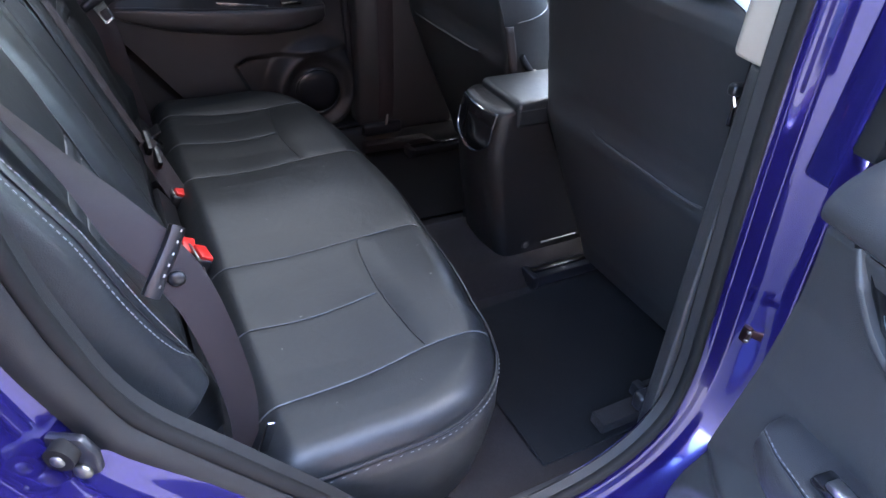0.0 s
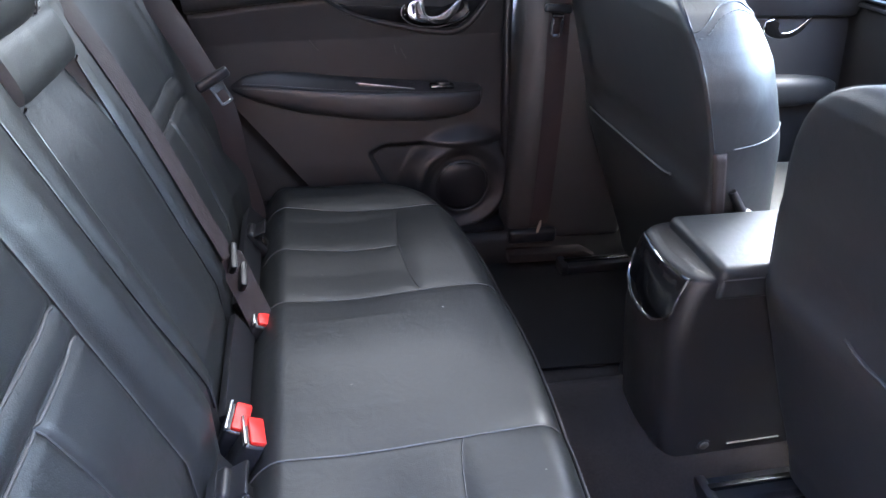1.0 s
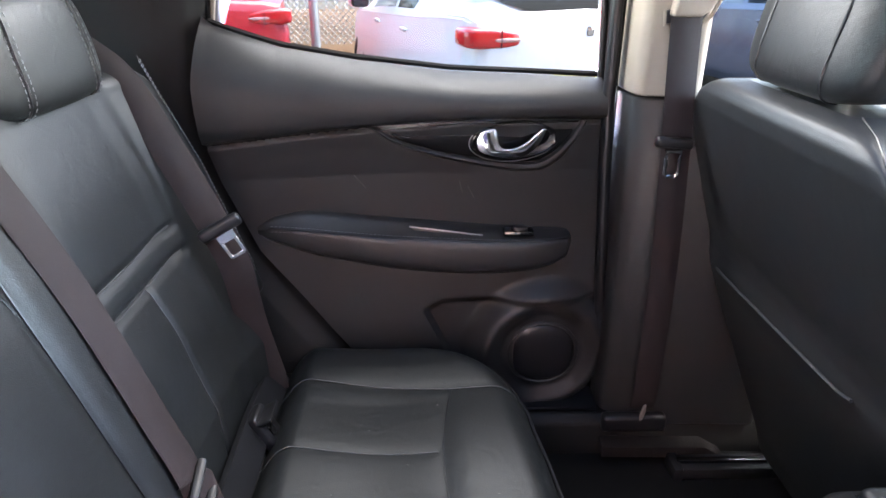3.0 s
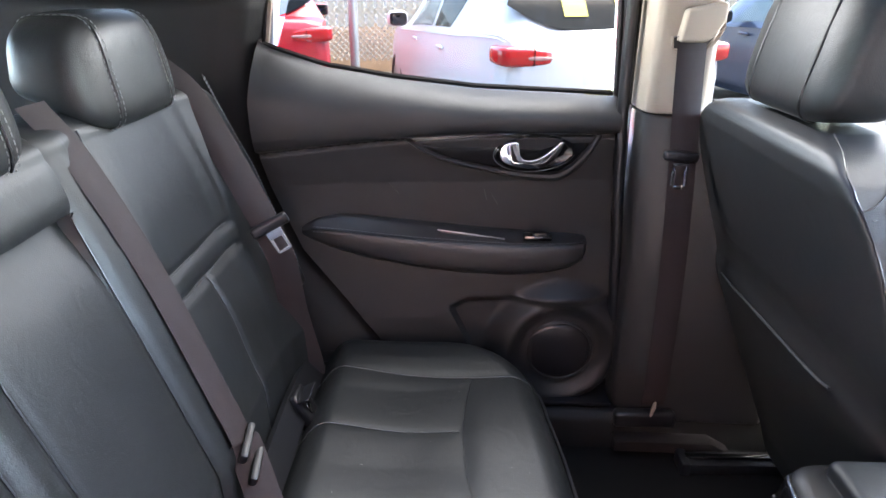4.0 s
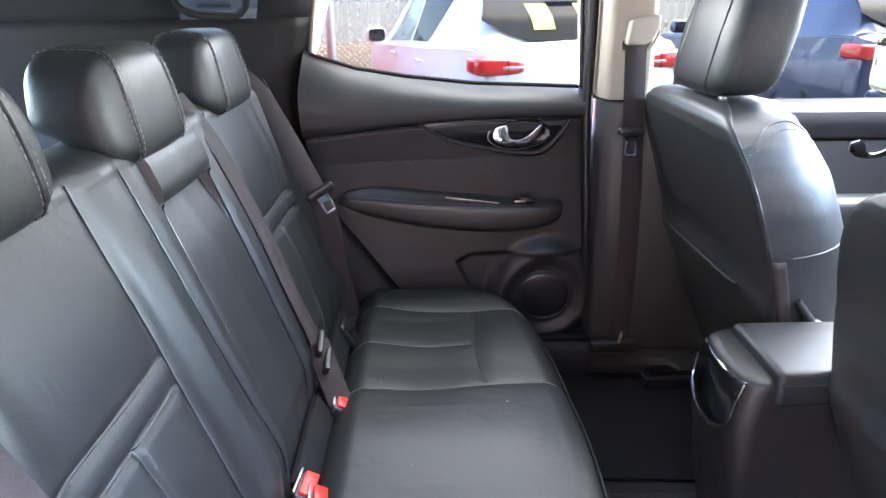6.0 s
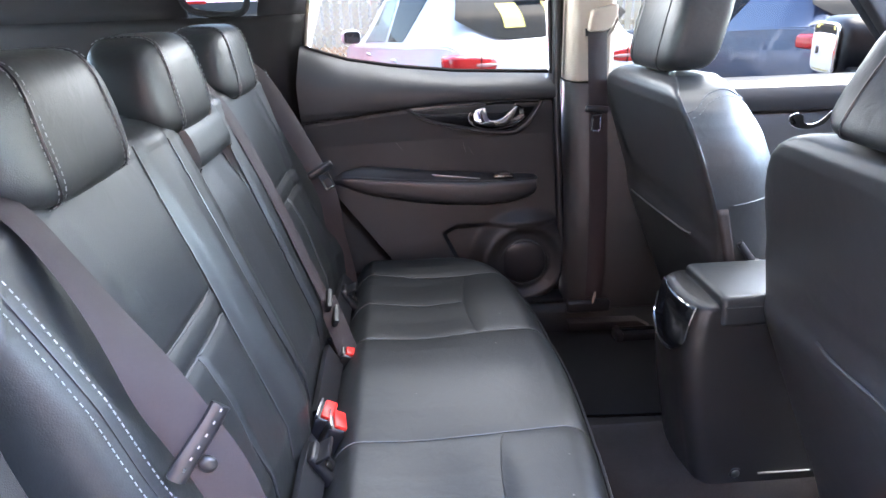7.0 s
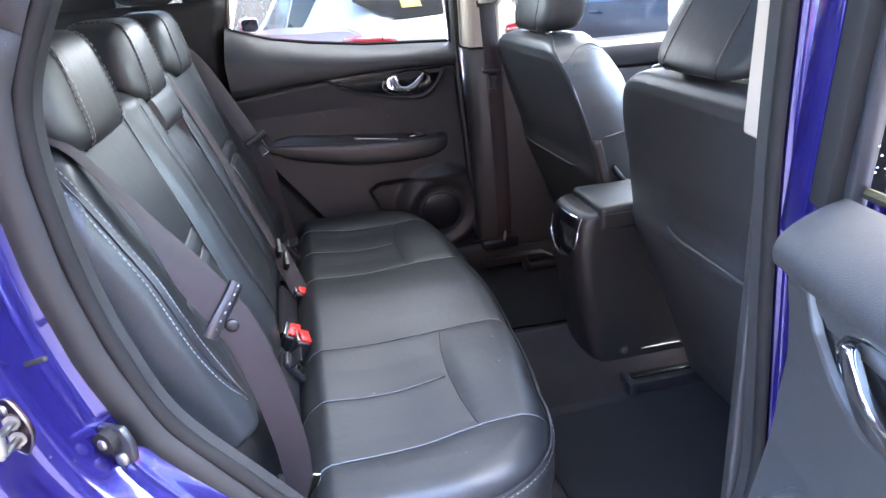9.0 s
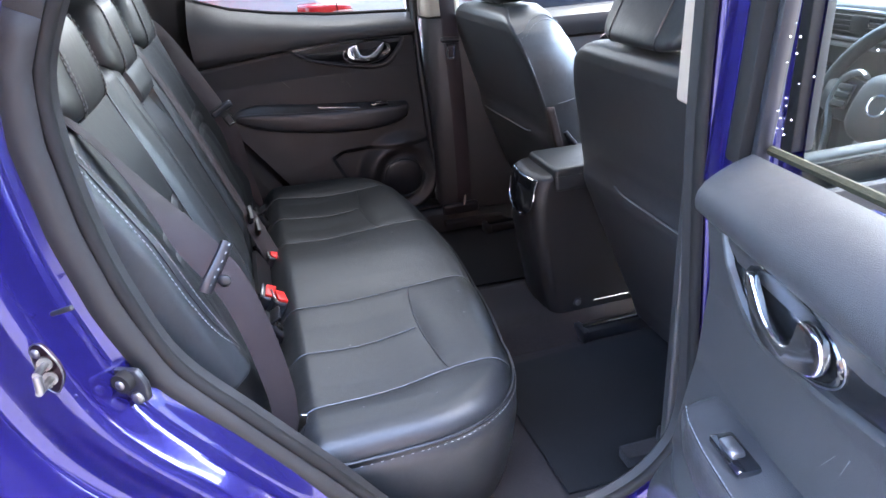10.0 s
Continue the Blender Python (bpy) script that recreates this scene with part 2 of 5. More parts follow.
def sweep(pts, section, frame_of, closed=False, caps=True):
    """A section of (a, b) pairs carried along points; frame_of(i) gives the two axes."""
    bm = bmesh.new()
    rings = []
    for i, p in enumerate(pts):
        s, w = frame_of(i)
        rings.append([bm.verts.new(p + a * s + b * w) for a, b in section])
    m = len(section)
    for i in range(len(pts) if closed else len(pts) - 1):
        x, y = rings[i], rings[(i + 1) % len(pts)]
        for j in range(m):
            bm.faces.new((x[j], x[(j + 1) % m], y[(j + 1) % m], y[j]))
    if caps and not closed:
        bm.faces.new(list(reversed(rings[0])))
        bm.faces.new(rings[-1])
    return bm


def ribbon(pts, across, width, t=0.0014):
    """A flat band along points; across(i) is the direction of its width."""
    def axes(i):
        a, b = pts[max(i - 1, 0)], pts[min(i + 1, len(pts) - 1)]
        s = Vector(across(i)).normalized()
        d = (b - a).normalized()
        s = (s - s.dot(d) * d).normalized()
        return s, d.cross(s)
    h, k = width / 2, t / 2
    return sweep(pts, [(-h, 0), (-h * 0.96, k), (h * 0.96, k), (h, 0), (h * 0.96, -k), (-h * 0.96, -k)], axes)


def blob(c, half, n=2.6, nu=28, nv=18, shape=None):
    """A rounded cushion (superellipsoid), reshaped by shape(x, y, z) in -1..1."""
    def sp(v, e):
        return math.copysign(abs(v) ** e, v)
    e = 2.0 / n
    bm = bmesh.new()
    rows = []
    for j in range(nv + 1):
        ph = -math.pi / 2 + math.pi * j / nv
        row = []
        for i in range(nu):
            th = 2 * math.pi * i / nu
            x, y, z = sp(math.cos(ph), e) * sp(math.cos(th), e), sp(math.cos(ph), e) * sp(math.sin(th), e), sp(math.sin(ph), e)
            if shape:
                x, y, z = shape(x, y, z)
            row.append(bm.verts.new((c[0] + half[0] * x, c[1] + half[1] * y, c[2] + half[2] * z)))
        rows.append(row)
    for j in range(nv):
        for i in range(nu):
            bm.faces.new((rows[j][i], rows[j][(i + 1) % nu], rows[j + 1][(i + 1) % nu], rows[j + 1][i]))
    bmesh.ops.remove_doubles(bm, verts=bm.verts, dist=1e-5)
    return bm


def stitches(line, step=0.0075, length=0.0045, r=0.0007):
    """A row of thread dashes along a dense line."""
    bm = bmesh.new()
    acc = 0.0
    for a, b in zip(line[:-1], line[1:]):
        d = (b - a).length
        acc += d
        if acc >= step:
            acc = 0.0
            w = (b - a).normalized()
            add(bm, tube([a, a + w * length * 0.5, a + w * length], r, 4))
    return bm


def lerp(v, xs, ys):
    return float(np.interp(v, xs, ys))


def ramp(v):
    v = float(np.clip(v, 0, 1))
    return v * v * (3 - 2 * v)


def smooth_table(xs, ys, lo, hi, width, n=800):
    gx = np.linspace(lo, hi, n)
    gy = np.interp(gx, xs, ys)
    k = max(1, int(width / (hi - lo) * n))
    ker = np.hanning(2 * k + 1)
    ker /= ker.sum()
    return gx, np.convolve(np.pad(gy, k, mode="edge"), ker, "valid")


MIRROR = Matrix.Diagonal((1, -1, 1, 1))
SIDES = (1, -1)

# ---- the car's floor and shell ----
FLOOR_Z = 0.425


def tunnel(y):
    return 0.055 * max(0.0, 1 - (abs(y) / 0.16) ** 4) if abs(y) < 0.16 else 0.0


def rise(x):
    return lerp(x, [-0.4, -0.2, 0.1, 0.62, 0.8, 1.5], [0.05, 0.02, 0.0, 0.0, 0.05, 0.05])


floor = finish("floor", *sheet(lambda u, v: (u, v, FLOOR_Z + tunnel(v) + rise(u)), np.linspace(-0.35, 1.55, 60), np.linspace(-0.66, 0.66, 67)), CARPET)
tagged(thick(floor, 0.02), "dark brown-grey carpet over the car floor", "carpet", kind="structure")

# ---- the rear bench ----
bench = thing("rear_bench_seat", "black leather rear bench seat with grey seams", "car seat", at=(-0.1, 0, FLOOR_Z))


def seat_part(name, bm, mat, label=""):
    return part(name, bm, mat, bench, label, Matrix.Translation((0.1, 0, -FLOOR_Z)))


def seat_sheet(name, vf, mat, label=""):
    return finish(name, *vf, mat, bench, label, Matrix.Translation((0.1, 0, -FLOOR_Z)))


HALF = 0.622


def front_edge(y):
    a = abs(y)
    if a <= 0.40:
        return 0.158 - 0.03 * (a / 0.40) ** 2
    k = min(1.0, (a - 0.40) / (HALF - 0.40))
    return -0.08 + 0.208 * (1 - k ** 2.3) ** (1 / 2.3)


OUT = [(x, -HALF) for x in np.linspace(-0.30, -0.09, 14)] + [(front_edge(y), y) for y in HALF * np.sin(np.linspace(-1, 1, 121) * math.pi / 2)] + [(x, HALF) for x in np.linspace(-0.09, -0.30, 14)]
OUT_NP = np.array(OUT)


def edge_distance(x, y):
    a, b = OUT_NP[:-1], OUT_NP[1:]
    d = b - a
    k = np.clip(((np.array((x, y)) - a) * d).sum(1) / np.maximum((d * d).sum(1), 1e-12), 0, 1)
    return float(np.hypot(*(a + k[:, None] * d - (x, y)).T).min())


def valley(d, w=0.013):
    """Depth of the leather drawn in towards a seam at a distance d."""
    return math.exp(-abs(d) / w)


def seam_depth(x, y):
    a = abs(y)
    g = valley(a - 0.17)
    outer = 0.482 + 0.03 * max(0.0, -x) / 0.26
    g = max(g, valley(a - outer))
    if x < -0.02:
        g = max(g, 0.8 * valley(a - 0.33 + 0.06 * (x + 0.02)))
    if 0.17 < a < 0.49:
        g = max(g, 0.8 * valley(x - cross_x(a)))
    return g


def cross_x(a):
    return lerp(a, [0.17, 0.22, 0.33, 0.43, 0.482], [0.004, -0.010, -0.015, -0.008, 0.002])


def cushion_z(x, y):
    a = abs(y)
    z = 0.688
    z += 0.012 * math.exp(-(y / 0.13) ** 2) * (1 - 0.3 * ramp((x - 0.05) / 0.1))
    z += 0.008 * math.sin(math.pi * min(1, max(0, (a - 0.17) / 0.32))) * (0.4 + 0.6 * ramp((x - cross_x(max(a, 0.17)) + 0.01) / 0.05))
    z -= 0.018 * math.exp(-((x + 0.12) / 0.12) ** 2) * lerp(a, [0.10, 0.25, 0.45, 0.54], [0.3, 1, 1, 0.3])
    z += 0.012 * max(0.0, (a - 0.49) / 0.13)
    d = edge_distance(x, y)
    r = 0.05
    if d < r:
        z -= r - math.sqrt(max(0.0, r * r - (r - d) ** 2))
    z -= 0.0032 * seam_depth(x, y)
    back = -0.262 - x + 0.03
    if back > 0:
        z -= 0.055 * min(1.0, back / 0.055) ** 2
    z += 0.0015 * noise.noise((x * 9, y * 9, 0.3))
    return z


us = np.linspace(0, 1, 110)
vs = np.concatenate([-HALF * np.sin(np.linspace(1, 0.93, 12) * math.pi / 2), np.linspace(-0.615, 0.615, 309), HALF * np.sin(np.linspace(0.93, 1, 12) * math.pi / 2)])


def cushion_pt(u, y):
    x = -0.32 + (1 - (1 - u) ** 1.25) * (front_edge(y) + 0.32)
    return (x, y, cushion_z(x, y))


seat_sheet("cushion", sheet(cushion_pt, us, vs), LEATHER)
RIM = [Vector((x, y, 0.0)) for x, y in OUT]


def rim_point(i, inset, z):
    p = RIM[i]
    a, b = RIM[max(i - 1, 0)], RIM[min(i + 1, len(RIM) - 1)]
    n = (b - a).normalized().cross(Vector((0, 0, 1)))
    return p - n * inset + Vector((0, 0, z))


rows = [(0.004, 0.648), (-0.003, 0.642), (-0.006, 0.625), (-0.007, 0.59), (0.0, 0.53), (0.012, 0.47), (0.03, 0.425)]
seat_sheet("skirt", ([rim_point(i, s, z) for s, z in rows for i in range(len(RIM))],
                     [(j * len(RIM) + i, j * len(RIM) + i + 1, (j + 1) * len(RIM) + i + 1, (j + 1) * len(RIM) + i) for j in range(len(rows) - 1) for i in range(len(RIM) - 1)]),
           LEATHER, "plain black leather front and side panel")
def rim_z(i):
    q = rim_point(i, 0.003, 0)
    return cushion_z(q.x, q.y)


seat_part("piping", tube([rim_point(i, -0.0025, rim_z(i) - 0.004) for i in range(len(RIM))], 0.0026, 6), SMOOTH)
seat_part("stitching", stitches([rim_point(i, -0.0065, rim_z(i) - 0.011) for i in range(2, len(RIM) - 2)], 0.006, 0.004), STITCH)


def cushion_line(pts, n=60, lift=0.0005):
    return [Vector((p.x, p.y, cushion_z(p.x, p.y) + lift)) for p in curve([(x, y, 0) for x, y in pts], n)]


# Cushion seams: one grey for the thread and the highlight along the groove.
for s in SIDES:
    for pts in ([(-0.3, 0.17), (-0.1, 0.17), (0.05, 0.17), (front_edge(0.17) - 0.006, 0.17)],
                [(-0.3, 0.515), (-0.1, 0.4935), (0.0, 0.482), (front_edge(0.482) - 0.006, 0.482)],
                [(-0.3, 0.347), (-0.15, 0.338), (-0.022, 0.33)]):
        seat_part("seam", tube(cushion_line([(x, s * y) for x, y in pts], 60, 0.0014), 0.0011, 5), SEAM)
    seat_part("seam", tube(cushion_line([(cross_x(a), s * a) for a in (0.17, 0.2, 0.26, 0.33, 0.4, 0.45, 0.482)]), 0.001, 5), SMOOTH)

lint = bmesh.new()
rng = random.Random(5)
for k in range(16):
    y = rng.uniform(-0.55, 0.5)
    x = rng.uniform(-0.22, front_edge(y) - 0.04)
    q = rng.uniform(0.0005, 0.0012)
    add(lint, blob((x, y, cushion_z(x, y) + q * 0.5), (q * rng.uniform(1, 2.2), q, q * 0.7), 2, 6, 4))
tagged(part("lint", lint, material("pale_lint", (0.17, 0.165, 0.155), 0.9)), "scattered pale crumbs and lint on the seat", "lint", kind="stuff")

# backrest
BY, BV = smooth_table([-0.66, -0.635, -0.618, -0.603, -0.572, -0.52, -0.47, -0.42, -0.25, -0.217, -0.2, -0.165, -0.135, -0.115, -0.095, -0.07, -0.06,
                       -0.05, 0.035, 0.12, 0.13, 0.14, 0.165, 0.19, 0.205, 0.217, 0.25, 0.42, 0.47, 0.52, 0.572, 0.603, 0.618, 0.635, 0.66],
                      [-0.16, -0.10, -0.025, 0.026, 0.045, 0.035, 0.012, 0.003, 0.003, 0.0, 0.014, 0.026, 0.022, 0.010, 0.018, 0.012, 0.0,
                       0.004, 0.008, 0.004, 0.0, 0.010, 0.016, 0.010, 0.0, 0.0, 0.003, 0.003, 0.012, 0.035, 0.045, 0.026, -0.025, -0.10, -0.16], -0.66, 0.66, 0.010)
TOP = 1.195


def back_x(y, z):
    x = -0.30 - 0.33 * (z - 0.66) - 0.03 * lerp(z, [0.6, 0.66, 0.76], [1.0, 0.9, 0.0])
    k = lerp(z, [0.6, 0.72, 0.8, 1.05, 1.2], [0.5, 0.8, 1, 0.9, 0.45])
    b = lerp(y, BY, BV)
    x += b * k if b > 0 else b
    a = abs(y)
    x -= 0.055 * ramp((0.835 - z) / 0.05) * ramp((a - 0.515) / 0.04)
    if 0.217 < a < 0.47:
        fade = min(1.0, (a - 0.217) / 0.012, (0.47 - a) / 0.02)
        x -= 0.006 * fade * max(math.exp(-((z - 0.988) / 0.006) ** 2), math.exp(-((z - 0.952) / 0.006) ** 2))
        x += fade * (0.006 * math.exp(-((z - 0.88) / 0.05) ** 2) + 0.006 * math.exp(-((z - 1.07) / 0.07) ** 2))
        if z < 0.952:
            x -= 0.005 * math.exp(-((a - 0.335) / 0.004) ** 2)
    if -0.06 < y < 0.13:
        if z > 1.118:
            x += 0.014 * math.exp(-((z - 1.155) / 0.036) ** 4)
        else:
            x -= 0.016 * math.exp(-(max(0, 1.118 - z) / 0.06) ** 2)
    return x + 0.0012 * noise.noise((y * 8, z * 8, 1.7))


def top_z(y):
    return TOP + 0.015 * math.cos(y / 0.62 * 1.3) - 0.16 * max(0.0, (abs(y) - 0.545) / 0.09) ** 2.2


def back_pt(s, y):
    h = top_z(y) - 0.03
    if s <= 1:
        z = 0.60 + s * (h - 0.60)
        return (back_x(y, z), y, z)
    q = (s - 1) * math.pi
    x0 = back_x(y, h)
    return (x0 - 0.055 * (1 - math.cos(q)), y, h + 0.03 * math.sin(q) - (0.05 * (s - 1.8) / 0.2 if s > 1.8 else 0))


ss = np.concatenate([np.linspace(0, 1, 120), np.linspace(1.05, 2, 14)])
seat_sheet("backrest", sheet(back_pt, ss, np.linspace(-0.635, 0.635, 281)), LEATHER)
seat_part("back_shell", box(-0.53, 0, 0.86, 0.08, 1.24, 0.60, 0.02, 2, pose(0, 0, 0, 0, -18, 0)), PLASTIC)


def back_line(pts, n=50, lift=0.0012):
    return [Vector((back_x(p.y, p.z) + lift, p.y, p.z)) for p in curve([(0, y, z) for y, z in pts], n)]


for s in SIDES:
    for pts, r, m in (([(0.217, 1.19), (0.217, 1.0), (0.22, 0.8), (0.222, 0.7)], 0.0016, PIPING),
                      ([(0.222, 0.988), (0.3, 0.986), (0.45, 0.99)], 0.0016, PIPING),
                      ([(0.222, 0.952), (0.3, 0.95), (0.45, 0.953)], 0.0016, PIPING),
                      ([(0.335, 0.95), (0.335, 0.85), (0.33, 0.72)], 0.0013, PIPING),
                      ([(0.588, 1.205), (0.582, 1.15), (0.581, 1.05), (0.582, 0.96), (0.574, 0.90), (0.55, 0.86)], 0.0011, SMOOTH)):
        seat_part("seam", tube(back_line([(s * y, z) for y, z in pts]), r, 5), m)
    for dy in (-0.008, 0.008):
        seat_part("stitching", stitches(back_line([(s * (y + dy), z) for y, z in ((0.588, 1.205), (0.582, 1.15), (0.581, 1.05), (0.582, 0.96), (0.574, 0.90), (0.556, 0.862))], 300, 0.002), 0.0065, 0.0042, 0.00065), STITCH)
for pts in ([(-0.06, 1.12), (-0.06, 0.95), (-0.058, 0.72)], [(0.13, 1.12), (0.13, 0.95), (0.128, 0.72)], [(-0.117, 1.18), (-0.116, 0.95), (-0.1, 0.72)], [(0.205, 1.185), (0.205, 0.95), (0.2, 0.72)]):
    seat_part("seam", tube(back_line(pts), 0.0014, 5), SMOOTH)


def rear_headrest(y, half, group="rear headrests"):
    h = thing("headrest", "black leather rear headrest with stitched side seams", "headrest", group, at=(-0.5, y, 1.17))
    T = Matrix.Translation((0.5, -y, -1.17))

    def shape(a, b, c):
        lean = 0.10 * c
        if c < 0:
            c *= lerp(a, [-1, -0.3, 0.35, 1], [0.30, 0.50, 0.92, 1.0])
        return a * (0.8 + 0.2 * -c * 0.5) - lean * 0.9 + 0.16 * (1 - b * b) * (1 if a > 0 else -0.6) * 0.5, b * (1 - 0.10 * max(0, c)), c - 0.08 * b * b * max(0, c)
    part("pad", blob((-0.515, y, 1.243), (0.067, half, 0.073), 4.2, 64, 40, shape), LEATHER, h, "", T)
    for s in SIDES:
        c = Vector((-0.515, y, 1.243))
        loop = []
        for k in range(49):
            th = -2.2 + 4.4 * k / 48
            e = 2 / 4.2
            a, cc = math.copysign(abs(math.cos(th)) ** e, math.cos(th)), math.copysign(abs(math.sin(th)) ** e, math.sin(th))
            q = shape(a * 0.985, s * 0.58, cc * 0.985)
            loop.append(c + Vector((0.0675 * q[0], half * q[1], 0.0735 * q[2])))
        part("seam", tube(loop, 0.0016, 5), SMOOTH, h, "", T)
        for d in (-0.007, 0.007):
            fine = [p + Vector((0.0012, d, 0)) for a, b in zip(loop[:-1], loop[1:]) for p in (a, a.lerp(b, 0.34), a.lerp(b, 0.67))]
            part("stitching", stitches(fine, 0.007, 0.0045, 0.0006), STITCH, h, "", T)
        part("post", tube([Vector((-0.515, y + s * 0.07, 1.13)), Vector((-0.51, y + s * 0.07, 1.18))], 0.006, 8), CHROME, h, "", T)
        part("post_sleeve", tube([Vector((-0.513, y + s * 0.07, 1.165)), Vector((-0.513, y + s * 0.07, 1.185))], 0.013, 10), SMOOTH, h, "", T)


for y, half in ((-0.362, 0.132), (0.0, 0.124), (0.362, 0.130)):
    rear_headrest(y, half)


# ---- front seats ----
SEAT_TOP = 1.197


def seat_back_x(z):
    return lerp(z, [0.45, 0.55, 0.86, 0.98, 1.1, 1.15, 1.17, 1.185, 1.197], [0.60, 0.575, 0.462, 0.425, 0.385, 0.368, 0.366, 0.372, 0.392])


def seat_half(z):
    return lerp(z, [0.5, 0.65, 0.85, 0.98, 1.05, 1.09, 1.12, 1.145, 1.165, 1.18, 1.19, 1.197], [0.20, 0.235, 0.265, 0.278, 0.272, 0.264, 0.252, 0.236, 0.216, 0.192, 0.165, 0.12])


def front_seat(s):
    driver = s < 0
    cy = -0.353 if driver else 0.345
    dz = -0.030 if driver else -0.004

    def lean_x(z):
        """How far the driver's backrest leans forward of the passenger's."""
        return lerp(z, [0.5, 0.87, 1.0, 1.2, 1.3], [-0.004, 0.002, 0.028, 0.044, 0.05]) if driver else 0.0
    seat = thing("car_seat", "black leather front seat with a back pocket", "car seat", "front seats", at=(0.7, cy, FLOOR_Z))
    T = Matrix.Translation((-0.7, -cy, -FLOOR_Z))

    def rear(u, z):
        h = seat_half(z)
        y = h * math.sin(u * math.pi / 2)
        x = seat_back_x(z) + lean_x(z) + 0.010 * abs(u) ** 6
        sag = lerp(z, [0.5, 0.6, 0.85, 0.88, 0.9, 1.1], [0.0, -0.004, -0.012, -0.010, 0.0, 0.0])
        x += sag * (1 - u ** 4)
        x += 0.01 * math.exp(-((z - 0.93) / 0.02) ** 2) * (1 - u * u) * 0.4
        return (x, cy + y, z + dz)
    zs = np.concatenate([np.linspace(0.5, 1.10, 60), np.linspace(1.105, SEAT_TOP, 26)])
    finish("back_panel", *sheet(rear, np.linspace(-1, 1, 41), zs), LEATHER_SIDE, seat, "smooth black leather seat back with map pocket", T)

    def wrap(u, z):
        """Side bolsters and front face, from one rear edge round to the other."""
        h = seat_half(z)
        x0 = seat_back_x(z) + 0.010 + lean_x(z)
        dep = lerp(z, [0.5, 0.7, 0.95, 1.1, 1.15, 1.18, 1.197], [0.12, 0.17, 0.19, 0.182, 0.168, 0.148, 0.11]) * (0.8 if driver else 1.0)
        c, sn = math.cos(u * math.pi), math.sin(u * math.pi)
        k = 2 / 3.2
        y = h * math.copysign(abs(c) ** k, c)
        x = x0 + dep * abs(sn) ** k
        bow = 0.06 * max(0.0, 1 - (c / 0.7) ** 2)
        return (x - bow * (dep / 0.19), cy + y, z + dz)
    finish("bolster", *sheet(wrap, np.linspace(0, 1, 49), zs), LEATHER, seat, "", T)
    top = [Vector(rear(u, SEAT_TOP)) for u in np.linspace(-1, 1, 21)]
    fr = [Vector(wrap(u, SEAT_TOP)) for u in np.linspace(1, 0, 21)]
    finish("top_panel", top + fr, [(i, i + 1, 21 + i + 1, 21 + i) for i in range(20)], LEATHER, seat, "", T)
    for e in SIDES:
        line = [Vector(rear(e, z)) + Vector((-0.001, 0, 0)) for z in np.linspace(0.52, SEAT_TOP, 80)]
        part("seam", tube(line, 0.0015, 6), SMOOTH, seat, "", T)
        if e == -s:
            vf = sheet(lambda k, z: tuple(Vector(wrap(k if e > 0 else 1 - k, z)) + Vector((-0.002, e * 0.0015, 0))), np.linspace(0.0, 0.011, 5), np.linspace(0.52, 0.972, 30))
            thick(finish("worn_edge", *vf, WORN, seat, "worn brown-grey fabric strip", T), 0.002, 0)
    us2 = np.linspace(0.02, 0.98, 60)
    line = [Vector(wrap(u, 0.975 + 0.03 * math.sin(u * math.pi))) for u in us2]
    part("seam", tube([p + Vector((0.0, 0.0, 0.001)) for p in line], 0.0013, 6), PIPING, seat, "", T)
    for e in SIDES:
        # stitched panel line arching over each bolster
        arc = [(0.0, 1.135), (0.05, 1.160), (0.12, 1.168), (0.19, 1.164), (0.25, 1.148), (0.30, 1.12), (0.33, 1.07), (0.345, 1.0)]
        arc = curve([(u, 0, z) for u, z in arc], 60)
        for d in (0.0, 0.010):
            w = [Vector(wrap(p.x if e > 0 else 1 - p.x, p.z + d)) for p in arc]
            n = [(p - Vector((seat_back_x(1.05) + lean_x(1.05) + 0.09, cy, p.z - 0.02))).normalized() * 0.0012 for p in w]
            w = [p + q for p, q in zip(w, n)]
            if d:
                part("seam", tube(w, 0.0012, 5), SMOOTH, seat, "", T)
            fine = [p for a, b in zip(w[:-1], w[1:]) for p in (a, a.lerp(b, 0.5))]
            part("stitching", stitches(fine, 0.008, 0.005, 0.0009), SEAM, seat, "grey double stitching", T)
    line = [(0.095, 0.871), (0.056, 0.861), (-0.04, 0.858), (-0.147, 0.856), (-0.19, 0.861)] if driver else [(0.20, 0.871), (0.151, 0.870), (0.0, 0.873), (-0.134, 0.877), (-0.172, 0.884)]
    pocket = [Vector((seat_back_x(z - dz) + lean_x(z - dz) - 0.0135, cy + y, z)) for y, z in line]
    part("pocket_edge", tube(curve(pocket, 40), 0.0026, 6), PIPING, seat, "", T)
    part("cushion", blob((0.92, cy, 0.62), (0.27, 0.25, 0.10), 4, 40, 20), LEATHER, seat, "", T)
    part("base", box(0.88, cy, 0.50, 0.42, 0.40, 0.12, 0.02), PLASTIC, seat, "", T)
    lever_y = cy - s * 0.272
    part("lever", tube([Vector((0.493, lever_y, 0.902 + dz)), Vector((0.497, lever_y, 0.896 + dz)), Vector((0.527, lever_y + s * 0.004, 0.858 + dz))], 0.0065, 10, taper=lambda k: 0.9 + 0.35 * k), SMOOTH, seat, "small black recline lever", T)
    part("knob", blob((0.530, lever_y + s * 0.002, 0.853 + dz), (0.015, 0.010, 0.013), 2.4, 16, 12), SMOOTH, seat, "", T)
    # headrest
    def shape(a, b, c):
        return a * (1 - 0.10 * max(0, c)) + lean * c + 0.10 * b * b, b * (1 - 0.12 * max(0, c) - 0.03 * max(0, -c)), c
    lean = 1.1 if driver else 0.42
